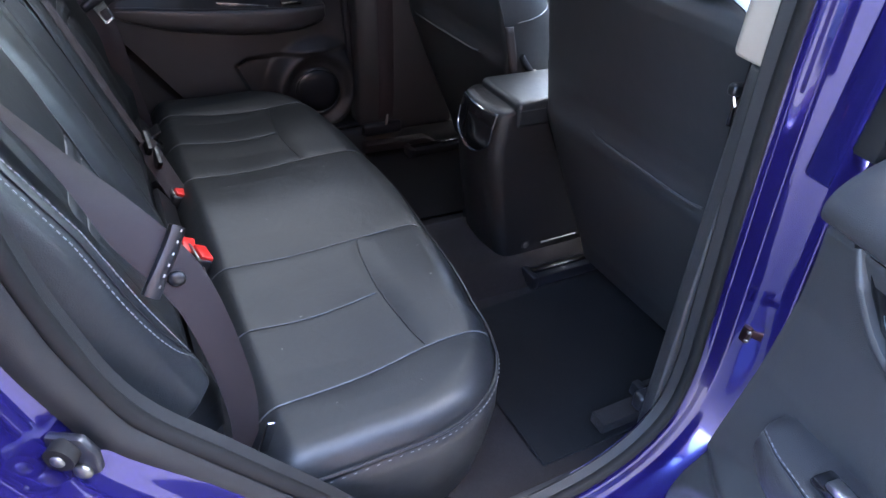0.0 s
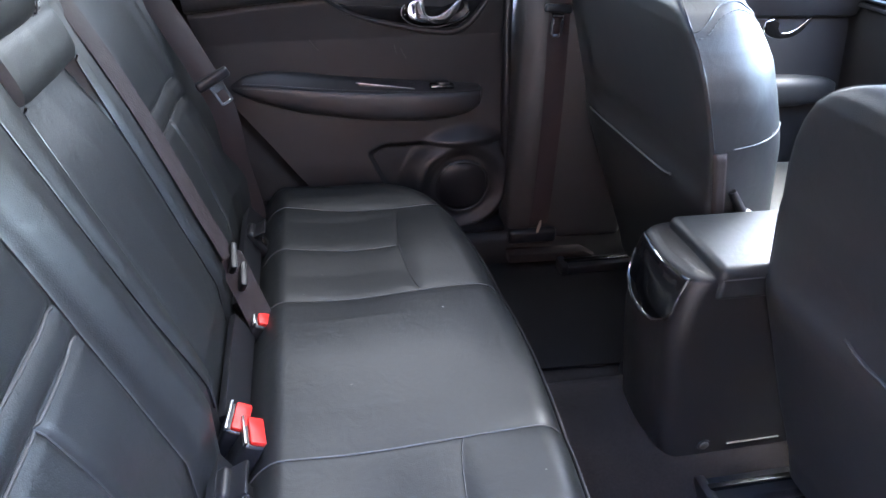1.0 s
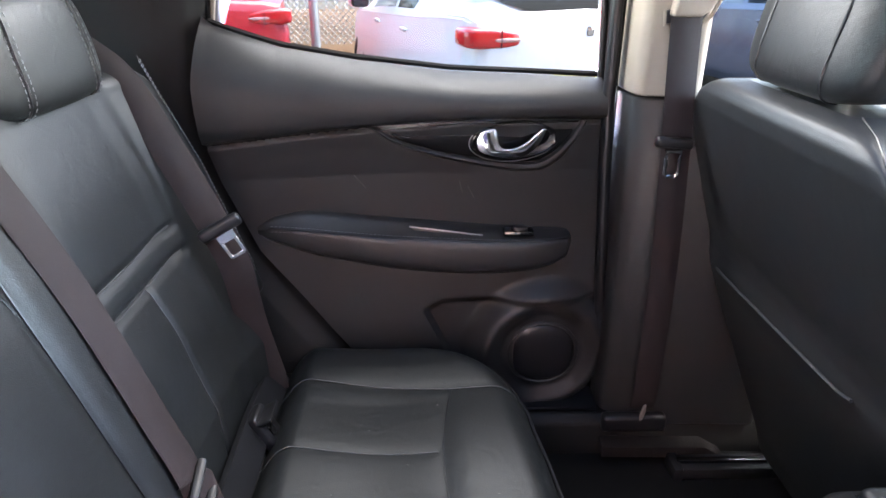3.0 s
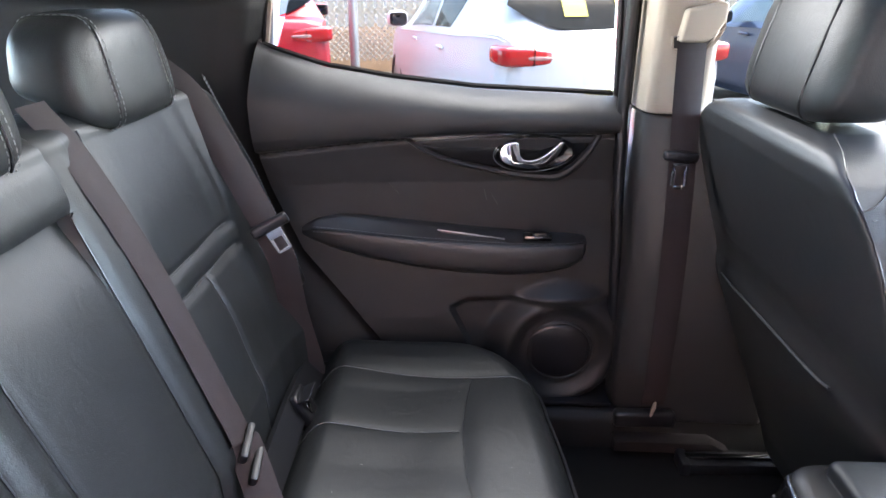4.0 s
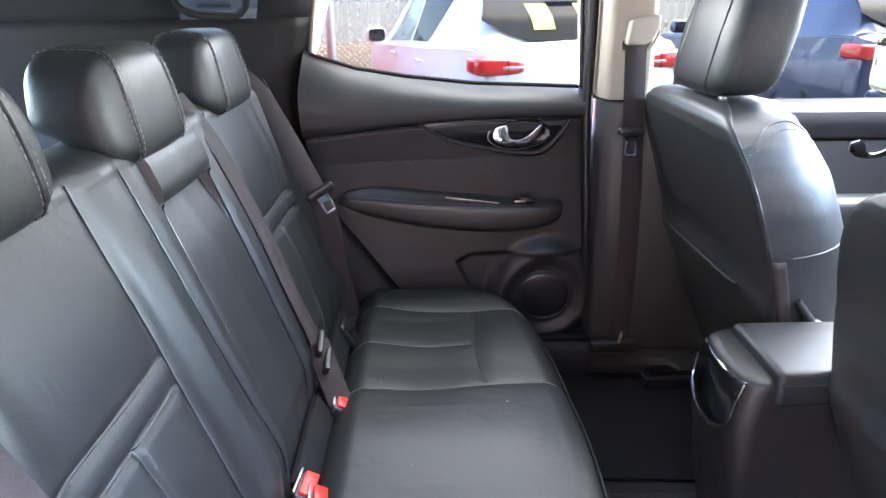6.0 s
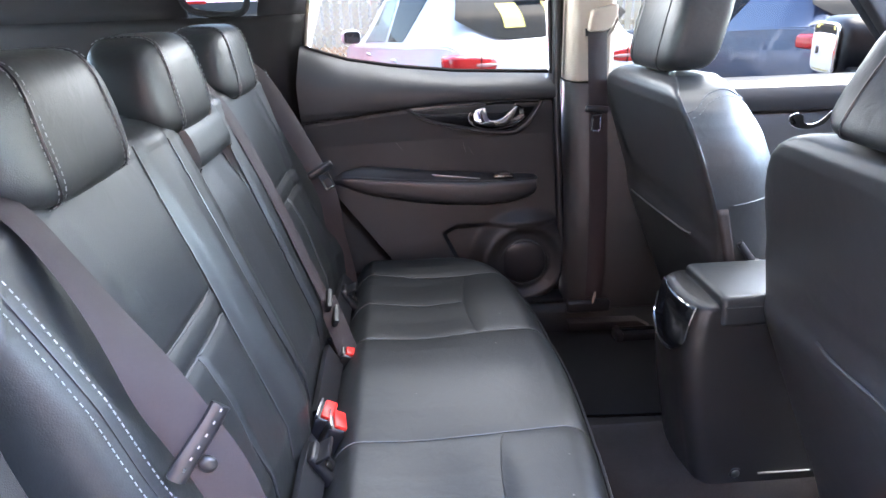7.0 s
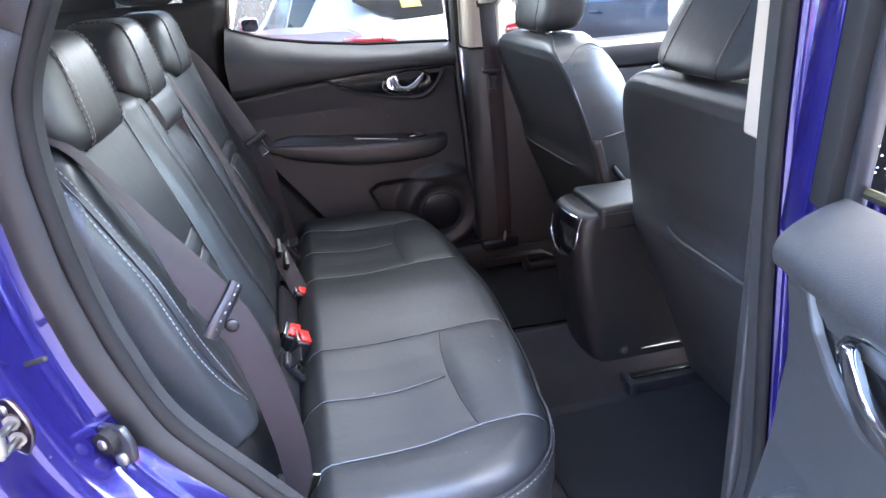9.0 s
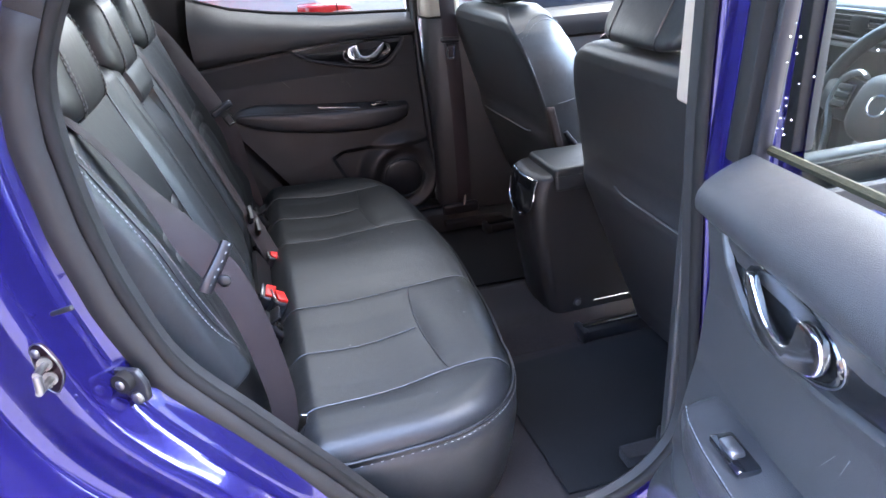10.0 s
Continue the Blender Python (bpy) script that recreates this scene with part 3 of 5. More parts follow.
    hc = (0.503, cy, 1.280) if driver else (0.447, cy, 1.307)
    SHRINK = (1 - 0.56 ** 5.5) ** (1 / 5.5)
    hr = part("headrest", blob(hc, (0.056, 0.132, 0.11), 5.5, 64, 36, shape), LEATHER, seat, "padded black leather headrest", T)
    for b in (-0.56, 0.56):
        loop = []
        for k in range(60):
            th = math.pi / 2 + 0.1 + (math.pi - 0.2) * k / 59
            e = 2 / 5.5
            q = shape(math.copysign(abs(math.cos(th)) ** e, math.cos(th)) * SHRINK, b, SHRINK * math.copysign(abs(math.sin(th)) ** e, math.sin(th)))
            loop.append(Vector((hc[0] + 0.056 * q[0], hc[1] + 0.132 * q[1], hc[2] + 0.11 * q[2])))
        part("seam", tube(loop, 0.002, 5), SMOOTH, hr, "", T)
        edge = []
        for k in range(90):
            th = -math.pi / 2 + 0.3 + (math.pi - 0.6) * k / 89
            e = 2 / 5.5
            q = shape(0.862 * abs(math.cos(th)) ** e, math.copysign(0.90, b), 0.862 * math.copysign(abs(math.sin(th)) ** e, math.sin(th)))
            edge.append(Vector((hc[0] + 0.056 * q[0], hc[1] + 0.132 * q[1] + math.copysign(0.0012, b), hc[2] + 0.11 * q[2])))
        part("stitching", stitches(edge, 0.007, 0.0045, 0.0007), STITCH, hr, "", T)
    for e in SIDES:
        part("post", tube([Vector((hc[0] - 0.03, cy + e * 0.06, 1.15)), Vector((hc[0] - 0.03, cy + e * 0.06, 1.23))], 0.006, 8), CHROME, hr, "", T)
    # seat rails
    for e in (-0.2, 0.2):
        y = cy + e
        rail = part("seat_rail", box(0.68, y, FLOOR_Z + 0.018, 0.50, 0.045, 0.03, 0.005), SMOOTH, seat, "black plastic-covered seat rail", T)
        part("rail_slot", box(0.55, y, FLOOR_Z + 0.036, 0.22, 0.012, 0.008, 0.002), GLOSS, rail, "", T)
        part("rail_end", box(0.437, y, FLOOR_Z + 0.02, 0.02, 0.055, 0.036, 0.006), SMOOTH, rail, "", T)
    part("hinge_bolt", blob((0.58, cy - s * 0.235, 0.55), (0.004, 0.004, 0.005), 2, 12, 8), BEIGE, seat, "small pale bolt cap", T)


front_seat(1)
front_seat(-1)

# ---- centre console ----
console = thing("centre_console", "black plastic centre console with padded armrest lid", "console", at=(0.6, 0, FLOOR_Z))
CT = Matrix.Translation((-0.6, 0, -FLOOR_Z))


def console_ring(z):
    """Half width and rear end at a height."""
    return (lerp(z, [0.43, 0.5, 0.6, 0.75, 0.83, 0.838, 0.843, 0.846], [0.096, 0.091, 0.088, 0.087, 0.086, 0.085, 0.081, 0.074]),
            lerp(z, [0.43, 0.5, 0.62, 0.70, 0.76, 0.81, 0.834, 0.841, 0.846], [0.392, 0.377, 0.353, 0.341, 0.338, 0.343, 0.349, 0.354, 0.363]))


def console_rear(y, z):
    """Rear surface of the console at a place across it."""
    h, xr = console_ring(z)
    r = 0.034
    k = abs(y) - (h - r)
    if k > 0:
        return xr + r - math.sqrt(max(0.0, r * r - k * k))
    return xr - 0.006 * (1 - (y / (h - r)) ** 2)


def console_pt(u, z):
    h = console_ring(z)[0]
    if abs(u) > 1:
        return (console_rear(h, z) + (abs(u) - 1) * (1.2 - console_rear(h, z)), math.copysign(h, u), z)
    y = h * math.sin(u * math.pi / 2)
    return (console_rear(y, z), y, z)


zs = list(np.linspace(0.43, 0.83, 30)) + [0.834, 0.838, 0.841, 0.843, 0.845, 0.846]
us_c = [-2, -1.5, -1.15] + list(np.linspace(-1, 1, 45)) + [1.15, 1.5, 2]
verts, faces = sheet(console_pt, us_c, zs)
n = len(us_c)
base = len(verts)
verts = verts + [(0.42, 0, 0.8465)]
faces += [(base - n + i, base - n + i + 1, base) for i in range(n - 1)]
finish("body", verts, faces, CONSOLE, console, "", CT, 75)
lid = part("armrest_lid", box(0.563, -0.010, 0.8345, 0.35, 0.163, 0.060, 0.013, 4), LEATHER, console, "padded black leather lid", CT)
for y in (-0.0918, 0.0718):
    part("seam", tube([Vector((x, y, 0.846)) for x in (0.392, 0.735)], 0.0012, 5), PIPING, lid, "", CT)
part("lid_seam", tube([Vector((0.3877, y, 0.846)) for y in (-0.078, 0.058)], 0.0012, 5), PIPING, lid, "", CT)
part("lid_catch", box(0.50, -0.0885, 0.798, 0.03, 0.008, 0.010, 0.003), SMOOTH, console, "", CT)
def vent_edge(k):
    """Lower edge of the rear panel, k from -1 to 1 across it."""
    return 0.736 + 0.030 * abs(k) ** 3.5


def vent_pt(u, v, off=0.003):
    z = vent_edge(u) + (0.838 - vent_edge(u)) * v
    y = u * lerp(z, [0.735, 0.78, 0.84], [0.060, 0.070, 0.072])
    return (console_rear(y, z) - off, y, z)


thick(finish("rear_vent_panel", *sheet(vent_pt, np.linspace(-1, 1, 31), np.linspace(0, 1, 16)), GLOSS, console, "gloss black rear panel", CT), 0.003, 0)
rim = [Vector(vent_pt(-1, v, 0.005)) for v in np.linspace(0.55, 0.02, 10)] + [Vector(vent_pt(u, 0, 0.005)) for u in np.linspace(-1, 1, 30)] + [Vector(vent_pt(1, v, 0.005)) for v in np.linspace(0.02, 0.55, 10)]
part("chrome_strip", tube(rim, 0.0021, 6), CHROME, console, "thin chrome strip", CT)
part("screw", blob((0.455, -0.0955, 0.497), (0.009, 0.003, 0.009), 2, 14, 8), STEEL, console, "", CT)
part("screw_washer", tube([Vector((0.455, -0.093, 0.497)), Vector((0.455, -0.096, 0.497))], 0.012, 14), SMOOTH, console, "", CT)
part("trim_gap", tube([Vector((0.50, -0.0945, 0.493)), Vector((0.60, -0.0945, 0.493))], 0.002, 5), STEEL, console, "", CT)

# floor mat
mat_out = [(0.18, -0.60), (0.17, -0.25), (0.22, -0.20), (0.42, -0.19), (0.66, -0.19), (0.66, -0.60)]
floor_mat = part("floor_mat", prism(mat_out, "z", FLOOR_Z + 0.002, FLOOR_Z + 0.010, 0.003), MAT)
tagged(floor_mat, "black carpet floor mat in the rear footwell", "floor mat")
tray = part("floor_mat", prism([(x, -y) for x, y in mat_out], "z", FLOOR_Z + 0.002, FLOOR_Z + 0.010, 0.003), MAT)
tagged(tray, "black carpet floor mat in the rear footwell", "floor mat")


# ---- rear doors ----
HINGE = Vector((0.37, 0.885, 0.0))
BELT_X = [-0.40, -0.371, -0.272, -0.162, 0.003, 0.167, 0.269, 0.34]
BELT_Z = [1.262, 1.243, 1.209, 1.189, 1.169, 1.160, 1.154, 1.152]


def belt_z(x):
    return lerp(x, BELT_X, BELT_Z)


def door_rear(z):
    return lerp(z, [0.50, 0.53, 0.665, 0.873, 1.0, 1.068, 1.16, 1.243, 1.3], [-0.06, -0.08, -0.18, -0.326, -0.375, -0.39, -0.392, -0.382, -0.37])


def door_front(z):
    return lerp(z, [0.50, 0.53, 0.56, 0.60, 0.66, 1.03, 1.14, 1.25], [0.20, 0.245, 0.275, 0.29, 0.295, 0.268, 0.264, 0.262])


SPEAKER = (0.187, 0.636)


def roll_edge(x):
    """Height of the groove under the upper roll of the door trim."""
    return lerp(x, [-0.40, -0.238, -0.134, 0.0, 0.29], [1.064, 1.078, 1.087, 1.095, 1.093])


def panel_y(x, z):
    y = 0.662 + 0.085 * (x - 0.1)
    zt = belt_z(x)
    y += lerp(z, [0.5, 0.62, 0.72, 0.80, 0.9, 1.0, 1.05, 1.09], [-0.006, -0.007, -0.006, 0.000, 0.011, 0.011, 0.004, -0.004])
    y -= 0.016 * ramp((-0.20 - x) / 0.18) * ramp((z - 0.70) / 0.2)
    edge = roll_edge(x)
    w = float(np.clip((z - edge) / max(0.02, zt - edge), 0, 1))
    y -= 0.010 * ramp((z - edge + 0.004) / 0.010)
    y += 0.006 * math.exp(-((z - edge + 0.003) / 0.004) ** 2)
    y += -0.010 * math.sin(math.pi * w) ** 0.8 + 0.05 * w ** 3
    r = math.hypot(x - SPEAKER[0], z - SPEAKER[1])
    lx = -0.049 + (0.745 - z) * 0.46
    top = 0.764 - 0.02 * ramp((0.0 - x) / 0.05)
    y += 0.016 * ramp((x - lx) / 0.010) * ramp((top - z) / 0.022)
    y -= 0.036 * ramp((0.165 - r) / 0.055)
    y += 0.016 * ramp((0.112 - r) / 0.035)
    return y


ARM_X = [-0.325, -0.30, -0.25, -0.195, -0.106, -0.017, 0.073, 0.144, 0.187, 0.215, 0.224]
ARM_T = [0.914, 0.917, 0.914, 0.908, 0.900, 0.894, 0.888, 0.885, 0.884, 0.883, 0.880]
ARM_B = [0.905, 0.893, 0.872, 0.856, 0.838, 0.826, 0.820, 0.823, 0.832, 0.845, 0.860]
ARM_D = [0.004, 0.015, 0.028, 0.036, 0.046, 0.052, 0.056, 0.055, 0.050, 0.040, 0.020]
ARM_R = [0.004, 0.016, 0.026, 0.026, 0.022, 0.018, 0.014, 0.010, 0.008, 0.006, 0.003]
FIN = [(-0.124, 1.088), (-0.073, 1.059), (-0.02, 1.042), (0.031, 1.031), (0.085, 1.022), (0.130, 1.017), (0.160, 1.020), (0.185, 1.036), (0.206, 1.062), (0.224, 1.091), (0.1, 1.0945), (0.0, 1.093)]
FIN_OUT = [(-0.134, 1.086), (-0.09, 1.056), (-0.03, 1.033), (0.025, 1.0185), (0.085, 1.006), (0.140, 0.999), (0.170, 1.003), (0.197, 1.022), (0.220, 1.054), (0.238, 1.087)]


def rear_door(T, label, opened):
    d = thing("rear_car_door", label, "car door", "rear doors")
    nx, nz = 150, 190

    def pt(u, v):
        z0 = 0.515
        # blend outline by height
        zz = z0 + v * 0.65
        xr, xf = door_rear(zz), door_front(zz)
        x = xr + u * (xf - xr)
        zt = belt_z(x)
        z = z0 + v * (zt - z0)
        xr, xf = door_rear(z), door_front(z)
        x = xr + u * (xf - xr)
        return (x, panel_y(x, z), z)
    us3 = np.linspace(0, 1, nx)
    vs3 = np.linspace(0, 1, nz)
    finish("trim_panel", *sheet(pt, us3, vs3), PLASTIC, d, "black grained plastic trim panel", T)
    # inner edge return to the door shell; blue when opened, dull black when closed
    for name, us4 in (("edge_rear", 0.0), ("edge_front", 1.0)):
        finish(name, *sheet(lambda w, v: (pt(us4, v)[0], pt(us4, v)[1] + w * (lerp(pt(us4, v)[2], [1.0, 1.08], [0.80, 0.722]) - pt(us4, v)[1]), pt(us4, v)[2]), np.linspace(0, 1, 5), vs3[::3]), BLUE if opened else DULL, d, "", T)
    finish("edge_bottom", *sheet(lambda w, u: (pt(u, 0)[0], pt(u, 0)[1] + w * (0.80 - pt(u, 0)[1]), pt(u, 0)[2]), np.linspace(0, 1, 4), us3[::3]), BLUE, d, "", T)

    # outer skin
    def skin(u, v):
        z = 0.50 + v * (belt_z(-0.36 + 0.6 * u) - 0.13 - 0.50)
        xr, xf = door_rear(z) - 0.05, door_front(z) + 0.07
        x = xr + u * (xf - xr)
        return (x, 0.90 - 0.03 * (v - 0.5) ** 2 * 4 * 0.6, z)
    thick(finish("outer_skin", *sheet(skin, np.linspace(0, 1, 20), np.linspace(0, 1, 20)), BLUE, d, "", T), 0.06)
    # armrest
    n = 60
    xs = np.linspace(-0.325, 0.224, n)
    ARM_SECTION = [(0.006, 0.0, 0), (-0.35, 0.0, 0), (-0.75, 0.06, 0), (-0.94, 0.22, 0), (-1.0, 0.5, 0), (-1.0, 0.80, 0), (-0.96, 0.94, 0), (-0.90, 1.0, 0), (-0.80, 1.0, 0.10), (-0.5, 1.0, 0.45), (-0.2, 1.0, 0.85), (0.006, 1.0, 1.0), (0.15, 1.0, 1.05)]
    AS = curve(ARM_SECTION, 40)

    def arm(i, k):
        x = xs[i]
        t, b, dp, r = lerp(x, ARM_X, ARM_T), lerp(x, ARM_X, ARM_B), lerp(x, ARM_X, ARM_D), lerp(x, ARM_X, ARM_R)
        q = AS[k]
        z = b + (t - b) * q.y + r * q.z
        return (x, panel_y(x, 0.87) + dp * q.x, z)
    verts, faces = sheet(arm, range(n), range(40))
    faces.append(tuple(k * n + n - 1 for k in range(40)))
    finish("armrest", verts, faces, ARMREST, d, "padded black armrest", T)
    line = [Vector(arm(i, 23)) + Vector((0, -0.0005, 0.0008)) for i in range(2, n - 1)]
    part("armrest_seam", tube(line, 0.0013, 5), SMOOTH, d, "", T)
    for dz in (-0.005, 0.005):
        fine = [p + Vector((0, -0.0012, dz)) for a, b in zip(line[:-1], line[1:]) for p in (a, a.lerp(b, 0.25), a.lerp(b, 0.5), a.lerp(b, 0.75))]
        part("stitching", stitches(fine, 0.0065, 0.004, 0.0005), STITCH, d, "", T)
    for k, (x0, z0) in enumerate(((0.02, 0.985), (0.035, 0.975), (-0.16, 1.0))):
        pts = [Vector((x0 + 0.012 * f * (k + 1) / 2, panel_y(x0 + 0.012 * f, z0 - 0.022 * f) - 0.0004, z0 - 0.022 * f)) for f in (0, 0.5, 1)]
        part("scuff_mark", tube(pts, 0.0005, 4), GREY_EDGE, d, "pale scuff on the plastic", T)
    low = [Vector(arm(i, 5)) + Vector((0, -0.001, -0.001)) for i in range(1, n - 1)]
    part("armrest_lower_edge", tube(low, 0.0016, 5), PIPING, d, "", T)
    tilt = pose(0, 0, 0, 0, 7.5, 0)
    yy = panel_y(0.0, 0.905) - 0.026
    part("pull_cup", box(0.0, yy + 0.004, 0.895, 0.128, 0.020, 0.018, 0.004, 2, tilt), SMOOTH, d, "", T)
    part("cup_edge", box(-0.003, yy - 0.004, 0.9035, 0.130, 0.003, 0.0028, 0.0008, 2, tilt), SATIN, d, "thin pale edge of the pull cup", T)
    part("window_switch", box(0.125, panel_y(0.125, 0.9) - 0.03, 0.897, 0.055, 0.026, 0.010, 0.004), GLOSS, d, "", T)
    part("switch_key", box(0.128, panel_y(0.125, 0.9) - 0.032, 0.903, 0.026, 0.016, 0.010, 0.004), SATIN if opened else SMOOTH, d, "", T)
    # finisher and handle
    bm = prism(FIN, "y", 0.012, -0.002, 0.002)
    for v in bm.verts:
        v.co.y += panel_y(v.co.x, min(v.co.z, 1.06)) - 0.001
    part("finisher", bm, FINISHER, d, "satin black door finisher", T)
    outer = curve([(x, 0, z) for x, z in FIN_OUT], 60)
    inner = curve([(x, 0, z) for x, z in FIN[:10]], 60)
    lipv, m = [], 6
    for a, b in zip(outer, inner):
        for k in range(m):
            p = a.lerp(b, k / (m - 1))
            lift = (0.001, -0.005, -0.0085, -0.0085, -0.0065, 0.002)[k]
            lipv.append((p.x, panel_y(p.x, min(p.z, 1.06)) + lift, p.z))
    finish("finisher_edge", lipv, [(i * m + k, i * m + k + 1, (i + 1) * m + k + 1, (i + 1) * m + k) for i in range(59) for k in range(m - 1)], PLASTIC, d, "rounded plastic lip under the finisher", T)
    part("finisher_rim", tube([Vector((p.x, panel_y(p.x, 1.06) - 0.0065, p.z)) for p in curve([(x, 0, z) for x, z in ((-0.124, 1.0885), (0.0, 1.0935), (0.1, 1.095), (0.224, 1.0915))], 30)], 0.0013, 5), SATIN, d, "thin satin line along the finisher", T)

    def ring(rx, rz, dy, n=40):
        return [Vector((0.112 + rx * math.cos(a) + 0.008 * math.sin(a), panel_y(0.112 + rx * math.cos(a), 1.05) + dy, 1.057 + rz * math.sin(a))) for a in np.linspace(0, 2 * math.pi, n, endpoint=False)]
    part("handle_bezel", tube(ring(0.072, 0.0325, -0.003), 0.0032, 8, True), GLOSS, d, "gloss black handle surround", T)
    part("bezel_edge", tube(ring(0.0765, 0.0365, -0.003)[18:40], 0.0009, 6), SATIN, d, "thin chrome edge", T)
    bowl = ring(0.070, 0.031, -0.006)
    c = sum(bowl, Vector()) / 40
    mid = [p.lerp(c, 0.3) + Vector((0, 0.005, 0)) for p in bowl]
    finish("handle_bowl", bowl + mid + [c + Vector((0, 0.006, 0))], [(i, (i + 1) % 40, 40 + (i + 1) % 40, 40 + i) for i in range(40)] + [(40 + i, 40 + (i + 1) % 40, 80) for i in range(40)], FINISHER, d, "", T)
    yh = panel_y(0.11, 1.05) - 0.010
    low_edge = curve([(0.052, 0, 1.076), (0.046, 0, 1.062), (0.050, 0, 1.046), (0.066, 0, 1.037), (0.095, 0, 1.031), (0.124, 0, 1.031), (0.145, 0, 1.043), (0.158, 0, 1.060), (0.166, 0, 1.079)], 26)
    top_edge = curve([(0.157, 0, 1.080), (0.144, 0, 1.068), (0.130, 0, 1.056), (0.112, 0, 1.0475), (0.094, 0, 1.047), (0.086, 0, 1.054), (0.083, 0, 1.066), (0.080, 0, 1.080), (0.066, 0, 1.081)], 24)
    lever = prism([(p.x, p.z) for p in low_edge + top_edge], "y", -0.006, 0.004, 0.0025, 3)
    for v in lever.verts:
        v.co.y += yh + 0.085 * (v.co.x - 0.11) - 0.004 * math.cos((v.co.x - 0.11) * 18)
    part("handle_lever", lever, CHROME, d, "curved chrome handle lever", T)
    # speaker
    cx, cz = SPEAKER
    sy = panel_y(cx, cz)

    def circle(r, dy, a0=0.0, a1=2 * math.pi, n=48, ends=False):
        return [Vector((cx + r * math.cos(a), sy + dy, cz + r * math.sin(a))) for a in np.linspace(a0, a1, n, endpoint=ends)]
    part("speaker_ring", tube(circle(0.0675, -0.003), 0.0035, 8, True), PLASTIC, d, "", T)
    part("speaker_grille", blob((cx, sy, cz), (0.062, 0.010, 0.062), 2.6, 40, 16), SMOOTH, d, "round black speaker grille", T)
    # Paler arc over the ring's top: a painted highlight on its upper edge.
    part("speaker_highlight", tube(circle(0.0675, -0.0065, 0.9, 2.6, 24, True), 0.0012, 5), PIPING, d, "", T)
    # window
    TOPZ = 1.50
    gl = [(-0.375, belt_z(-0.375) - 0.03)] + [(x, belt_z(x) - 0.03) for x in np.linspace(-0.36, 0.25, 12)] + [(0.258, 1.13), (0.235, TOPZ), (-0.28, TOPZ)]
    # The closed door's pane is dimmed to hold down the outdoor brightness.
    pane("window_glass", gl, 0.724, GLASS if opened else DIM_GLASS, d, "window glass, rain-dropped on the open door, dimmed on the closed one", T)
    seal = [Vector((x, panel_y(x, belt_z(x)) + 0.016, belt_z(x) + 0.003)) for x in np.linspace(-0.375, 0.262, 30)]
    part("belt_seal", tube(seal, 0.005, 6), MOSS if opened else RUBBER, d, "", T)
    fr = prism([(0.260, 1.14), (0.270, 1.14), (0.250, TOPZ), (0.240, TOPZ)], "y", 0.712, 0.730, 0.003)
    part("glass_channel", fr, SMOOTH, d, "black rubber window channel", T)
    fr = prism([(0.2705, 1.14), (0.296, 1.14), (0.277, TOPZ), (0.2505, TOPZ)], "y", 0.700, 0.730, 0.005)
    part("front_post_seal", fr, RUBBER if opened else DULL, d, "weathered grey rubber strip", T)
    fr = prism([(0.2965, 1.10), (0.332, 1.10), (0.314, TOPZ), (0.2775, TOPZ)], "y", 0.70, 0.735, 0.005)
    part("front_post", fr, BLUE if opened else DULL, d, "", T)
    fr = prism([(-0.398, 1.25), (-0.372, 1.235), (-0.345, TOPZ - 0.1), (-0.375, TOPZ - 0.1)], "y", 0.67, 0.735, 0.004)
    part("rear_post", fr, SMOOTH, d, "", T)
    part("rear_post_strip", tube([Vector((-0.371, 0.668, 1.245)), Vector((-0.345, 0.668, TOPZ - 0.1))], 0.004, 6), BEIGE, d, "", T)
    fr = prism([(-0.35, TOPZ - 0.05), (0.26, TOPZ - 0.02), (0.26, TOPZ + 0.03), (-0.35, TOPZ)], "y", 0.66, 0.86, 0.006)
    part("top_rail", fr, BLUE if opened else SMOOTH, d, "", T)
    if opened:
        drops = bmesh.new()
        rng = random.Random(4)
        for k in range(34):
            x = 0.25 - abs(rng.gauss(0, 0.03))
            z = rng.uniform(1.17, 1.42)
            r = rng.uniform(0.0004, 0.0009)
            add(drops, blob((x, 0.7215, z), (r, 0.0012, r * rng.uniform(1, 1.5)), 2, 7, 5))
        part("rain_drops", drops, CHROME, d, "", T)
    return d


OPEN = 82.8
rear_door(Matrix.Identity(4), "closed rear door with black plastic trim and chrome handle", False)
HR = Vector((0.37, -0.885, 0))
TR = Matrix.Translation((0.421, -0.780, -0.004)) @ Matrix.Rotation(radians(OPEN), 4, "Z") @ Matrix.Translation(-HR) @ MIRROR
rear_door(TR, "open blue rear door with black plastic trim", True)

